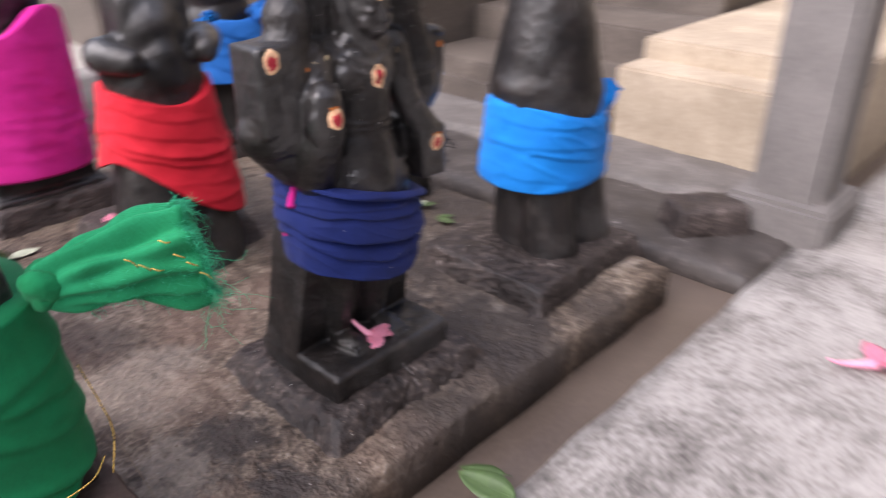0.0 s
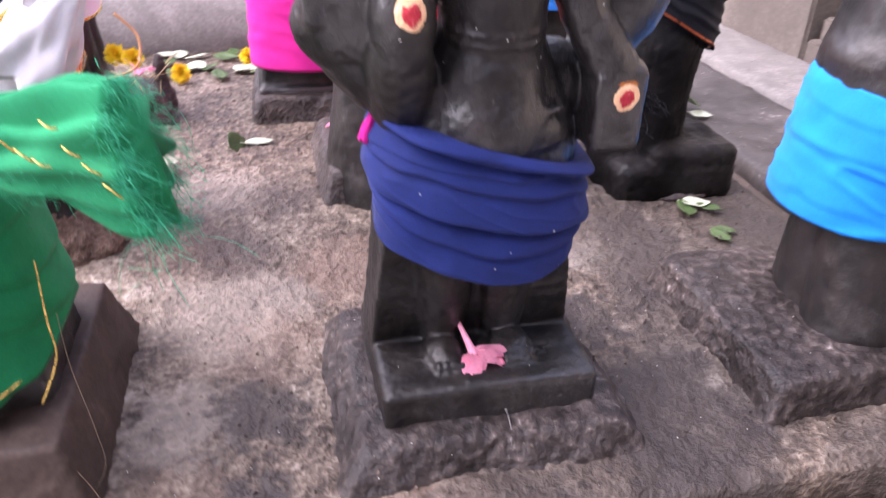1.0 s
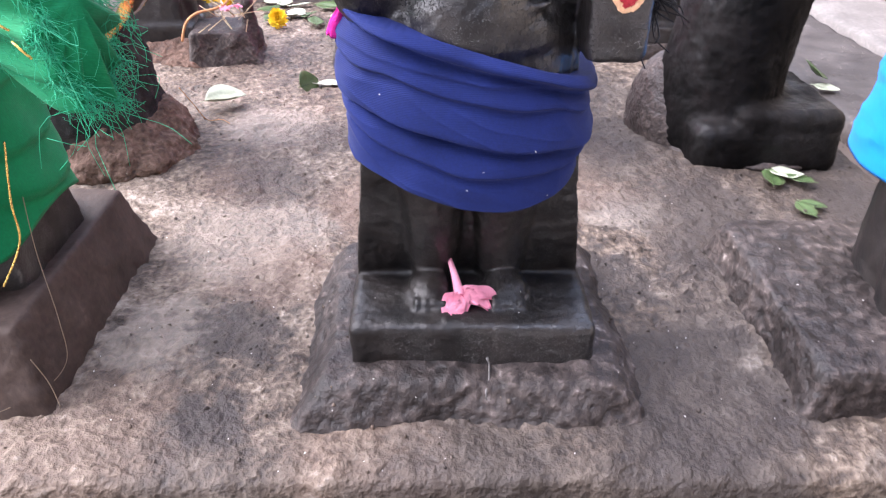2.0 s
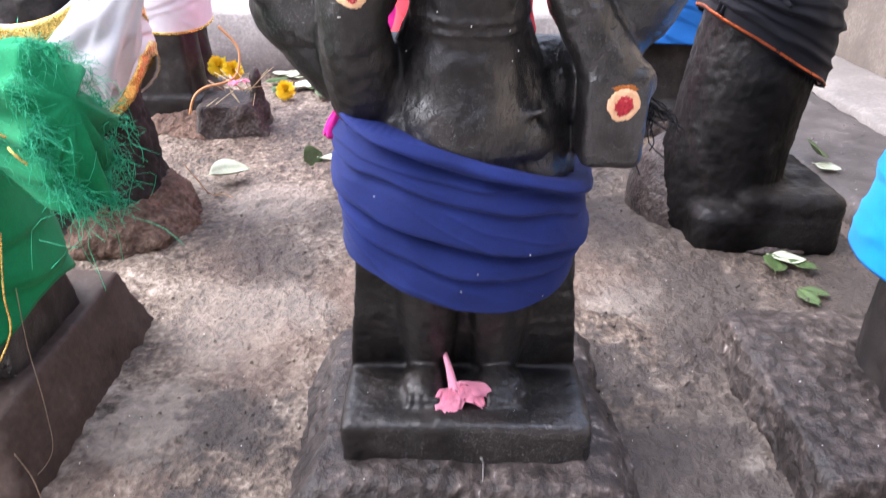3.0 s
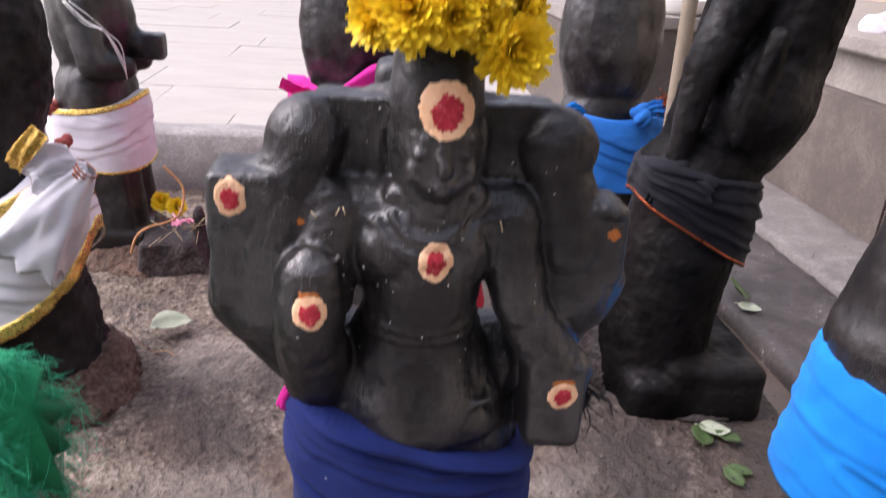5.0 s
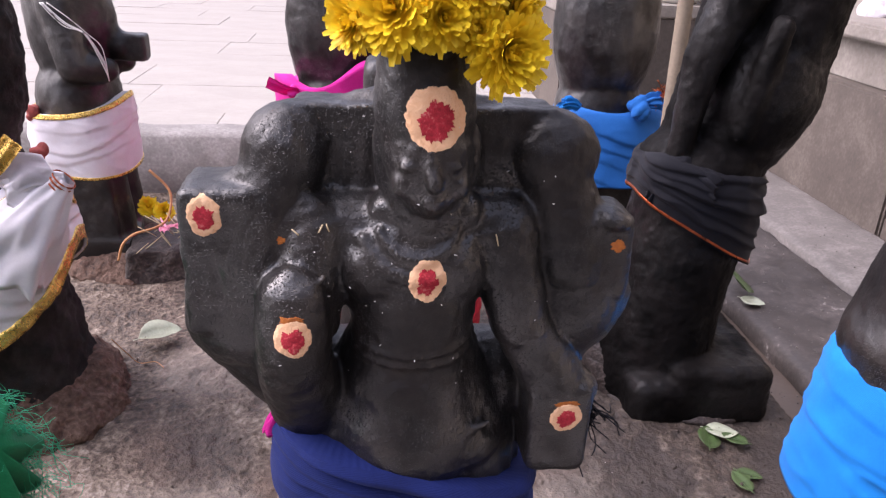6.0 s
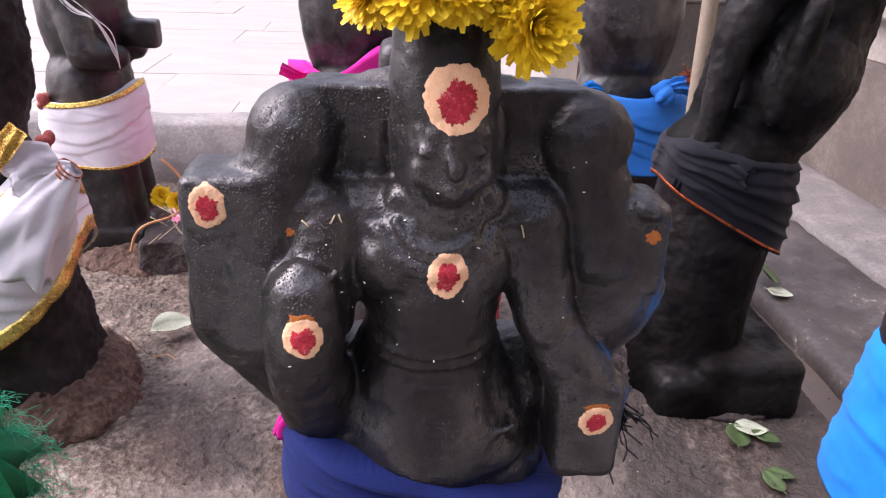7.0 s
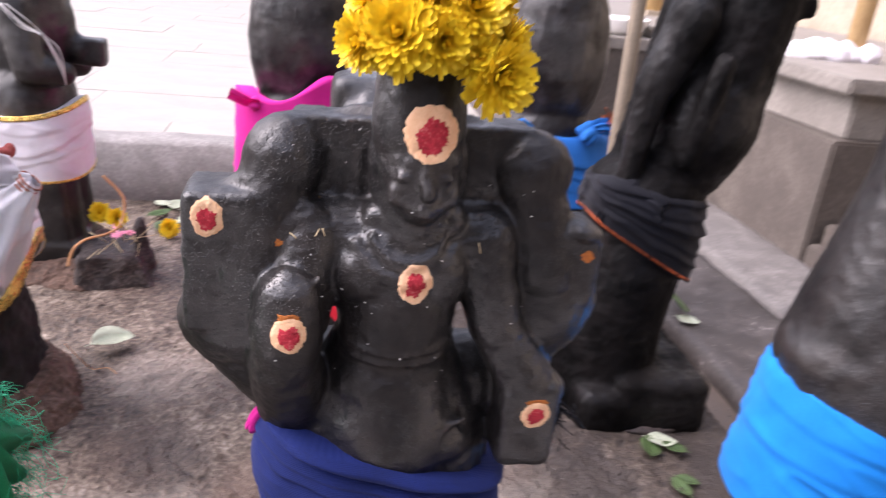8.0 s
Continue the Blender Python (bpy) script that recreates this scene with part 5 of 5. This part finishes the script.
# stone spur, thread and sticks on the footing of the far statue
bm = bmesh.new()
frustum(bm, -0.01, 0.075, (-0.09, -0.08), (0.085, 0.08), (-0.075, -0.065), (0.05, 0.06))
frustum(bm, 0.03, 0.15, (0.03, -0.045), (0.085, 0.0), (0.05, -0.03), (0.06, -0.018))
spur = carved("footing", bm, MOUND, 0.006, 4, 0.0)
roughen(spur.data, ((0.008, 18.0), (0.004, 50.0)), 4.0)
spur.matrix_basis = pose(-0.52, 1.11, 0, 0, 0, 10)
tagged(spur, "rough cement footing with a pointed spur", "footing", "statue footings")
thread = bmesh.new()
tube(thread, spline([(-0.6, 1.02, 0.06), (-0.585, 1.02, 0.1), (-0.56, 1.03, 0.12), (-0.52, 1.06, 0.125), (-0.5, 1.09, 0.14), (-0.5, 1.12, 0.19), (-0.54, 1.12, 0.24)], 8), 0.0032, 6)
tagged(link("thread", thread, THREAD), "loop of orange cotton thread on the footing", "thread")
sticks = tagged(new("stick_bundle"), "burnt incense sticks scattered on the footing", "sticks")
for i in range(16):
    bm = bmesh.new()
    p = Vector((-0.56 + 0.1 * rr.random(), 1.04 + 0.06 * rr.random(), 0.09 + 0.02 * rr.random()))
    d = Vector((rr.uniform(-1, 1), rr.uniform(-1, 0.4), rr.uniform(-0.5, 1.0))).normalized()
    tube(bm, [p, p + d * rr.uniform(0.04, 0.09)], 0.0009, 4)
    part("stick", bm, STRAW, sticks)

# cotton thread hanging over the brown block, and the dark tassel in the front statue's hand
bm = bmesh.new()
tube(bm, spline([(-0.445, -0.02, 0.2), (-0.443, -0.03, 0.14), (-0.43, -0.05, 0.07), (-0.425, -0.07, 0.03), (-0.45, -0.1, 0.012), (-0.5, -0.14, 0.01)], 8), 0.0004, 5)
tube(bm, spline([(-0.44, -0.1, 0.06), (-0.43, -0.1, 0.03), (-0.42, -0.11, 0.006)], 8), 0.0005, 5)
tagged(link("thread", bm, BROWN_THREAD), "brownish cotton thread hanging over a block", "thread")
bm = bmesh.new()
drip = []
for i in range(5):
    hit, place, n, _, ob, _ = scene.ray_cast(bpy.context.evaluated_depsgraph_get(), Vector((0.016 + 0.003 * math.sin(i * 1.3), -0.3, 0.066 - 0.007 * i)), Vector((0, 1, -0.12)))
    if hit:
        drip.append(place)
if len(drip) > 2:
    tube(bm, drip, [0.0018, 0.0011, 0.0007, 0.0017, 0.001][:len(drip)], 8)
    tagged(link("paint_drip", bm, PILLAR), "dried white lime drip on the footing", "drip")
tassel = tagged(new("tassel"), "black thread tassel in the statue's hand", "tassel")
strands(tassel, "strand_tuft", BLACK, [Vector((0.14, -0.035, 0.402)), Vector((0.143, -0.035, 0.394))], (0.75, -0.1, -0.6), 26, 0.034, 0.0007, 41, 0.3)

# threads hung on the far statue, a thread by the pale leaf, straws caught on the chest
bm = bmesh.new()
for k in range(6):
    s = rr.uniform(-0.01, 0.01)
    tube(bm, spline([(-0.7 + s, 1.09, 0.6), (-0.66 + s, 1.085, 0.565 + s), (-0.625, 1.09 + s, 0.54), (-0.6, 1.1, 0.49 + 3 * s), (-0.598, 1.11, 0.44)], 6), 0.0011, 4)
tagged(link("thread", bm, RICE), "white cotton threads hung on a statue", "thread")
bm = bmesh.new()
tube(bm, spline([(-0.49, 0.62, 0.09), (-0.475, 0.64, 0.05), (-0.465, 0.67, 0.01), (-0.44, 0.68, 0.006), (-0.42, 0.66, 0.006)], 8), 0.0008, 5)
tagged(link("thread", bm, THREAD), "orange cotton thread lying by a footing", "thread")
for x, z, a, k in ((-0.079, 0.566, 60, 0.006), (-0.074, 0.566, 110, 0.006), (0.054, 0.556, 105, 0.009), (-0.097, 0.563, 150, 0.006)):
    pts = []
    for f in (-0.5, -0.15, 0.2, 0.5):
        hit, place, n, _ = C.ray_cast(Vector((x + k * f * math.cos(radians(a)), -0.4, z + k * f * math.sin(radians(a)))), Vector((0, 1, 0)))
        if hit:
            pts.append(place + n * 0.001)
    if len(pts) > 2:
        bm = bmesh.new()
        tube(bm, pts, 0.0006, 5)
        tagged(link("straw", bm, STRAW), "short dry straw stuck to the stone", "straw", "straws")

# low dark block by the pillar
bm = bmesh.new()
frustum(bm, -0.06, 0.02, (-0.1, -0.07), (0.1, 0.07), (-0.09, -0.06), (0.09, 0.06))
low_block = carved("dark_block", bm, MOUND, 0.008, 4, 0.0)
roughen(low_block.data, ((0.006, 18.0), (0.003, 50.0)), 2.0)
low_block.matrix_basis = pose(1.06, -0.12, 0, 0, 0, -40)
tagged(low_block, "low dark block on the pavement", "stone")

# white basin and a crumpled white cloth on the plinth and its low wall
bm = bmesh.new()
rows = []
for r, z in ((0.0, 0.006), (0.07, 0.006), (0.1, 0.03), (0.125, 0.075), (0.13, 0.078), (0.128, 0.07), (0.102, 0.022), (0.07, 0.0), (0.0, 0.0)):
    rows.append([bm.verts.new((r * math.cos(a), r * math.sin(a), z)) for a in [2 * math.pi * i / 28 for i in range(28)]])
for ra, rb in zip(rows, rows[1:]):
    for i in range(28):
        bm.faces.new((ra[i], ra[(i + 1) % 28], rb[(i + 1) % 28], rb[i]))
bmesh.ops.remove_doubles(bm, verts=bm.verts[:], dist=1e-5)
bmesh.ops.recalc_face_normals(bm, faces=bm.faces[:])
basin = tagged(link("basin", bm, RICE), "shallow white basin on the low granite wall", "basin")
basin.matrix_basis = pose(1.36, 2.92, 0.5)
bm = bmesh.new()
for x, y, r in ((0, 0, 0.09), (0.1, 0.03, 0.07), (-0.09, 0.02, 0.06), (0.03, 0.08, 0.07), (0.18, 0.0, 0.05)):
    ell(bm, (x, y, 0.02), (r, r * 0.8, 0.045))
heap = carved("cloth_heap", bm, WHITE, 0.008, 3, 0.0)
roughen(heap.data, ((0.02, 14.0), (0.008, 40.0)), 2.0)
heap.matrix_basis = pose(1.8, 2.0, 0.55)
tagged(heap, "crumpled white cloth on the plinth's ledge", "cloth")

# pole leaning behind the side statue
bm = bmesh.new()
tube(bm, [(0.615, 1.0, 0.0), (0.608, 1.0, 0.4), (0.6, 1.0, 0.8), (0.592, 1.0, 1.2)], [0.017, 0.0165, 0.016, 0.0155], 14)
tagged(link("pole", bm, POLE), "bare pale wooden pole standing behind a statue", "pole")


# ---- scattered grains and glint specks ----
def grains(name, points, label, r=0.0009):
    rr = random.Random(9)
    bm = bmesh.new()
    for p in points:
        e = bmesh.ops.create_icosphere(bm, subdivisions=1, radius=1.0)
        bmesh.ops.transform(bm, matrix=Matrix.LocRotScale(p, Euler((0, rr.uniform(-0.5, 0.5), rr.uniform(0, 6))), Vector((r * rr.uniform(0.5, 2.4), r * 0.7, r * 0.7))), verts=e["verts"])
    return tagged(link(name, bm, RICE), label, "rice grains", kind="stuff")


spots = []
rr = random.Random(12)
for i in range(150):
    x, y = rr.gauss(0.02, 0.28), rr.gauss(-0.02, 0.2)
    if not -0.19 < y < 1.2 or abs(x) > 0.68:
        continue
    hit, place, n, _, ob, _ = scene.ray_cast(bpy.context.evaluated_depsgraph_get(), Vector((x, y, 0.3 if abs(x) < 0.2 and y < -0.08 else 0.2)), Vector((0, 0, -1)))
    if hit and n.z > 0.5 and place.z < 0.15:
        spots.append(place + n * 0.0008)
# On the statue C, white specks also stand in for glints of its stone.
for ob, count, z0, z1 in ((navy, 12, 0.2, 0.38), (C, 36, 0.42, 0.66)):
    for i in range(count):
        hit, place, n, _ = ob.ray_cast(Vector((rr.uniform(-0.11, 0.1), -0.5, rr.uniform(z0, z1))), Vector((0, 1, 0)))
        if hit:
            spots.append(place + n * 0.0006)
grains("rice_and_glints", spots, "scattered white rice grains, with white specks for glints on the statue", 0.0007)


def grit(x0, x1, y0, y1, count, mat, label, seed):
    """Loose crumbs of cement lying on a floor."""
    rr = random.Random(seed)
    dg = bpy.context.evaluated_depsgraph_get()
    unit = bmesh.new()
    bmesh.ops.create_icosphere(unit, subdivisions=1, radius=1.0)
    unit.verts.ensure_lookup_table()
    shape = [v.co.copy() for v in unit.verts]
    faces = [tuple(v.index for v in f.verts) for f in unit.faces]
    unit.free()
    verts, polys = [], []
    for i in range(count):
        x, y = rr.uniform(x0, x1), rr.uniform(y0, y1)
        hit, place, n, _, ob, _ = scene.ray_cast(dg, Vector((x, y, 0.25)), Vector((0, 0, -1)))
        if not hit or n.z < 0.7 or place.z > 0.03:
            continue
        r = 0.0011 * (1 + 2.2 * rr.random() ** 5)
        m = Euler((rr.uniform(0, 6), rr.uniform(0, 6), rr.uniform(0, 6))).to_matrix()
        s = Vector((r * rr.uniform(0.8, 1.6), r, r * rr.uniform(0.5, 0.9)))
        at = len(verts)
        verts += [place + m @ Vector((c.x * s.x, c.y * s.y, c.z * s.z)) for c in shape]
        polys += [tuple(at + k for k in f) for f in faces]
    me = bpy.data.meshes.new("grit")
    me.from_pydata(verts, [], polys)
    me.materials.append(mat)
    me.shade_smooth()
    tagged(new("grit", me), label, "grit", kind="stuff")


grit(-0.78, 0.69, -0.19, 1.5, 5200, FLOOR, "loose cement crumbs strewn over the platform", 21)
grit(0.72, 1.5, -0.2, 1.6, 1500, STRIP, "loose gravel crumbs on the damp pavement", 22)
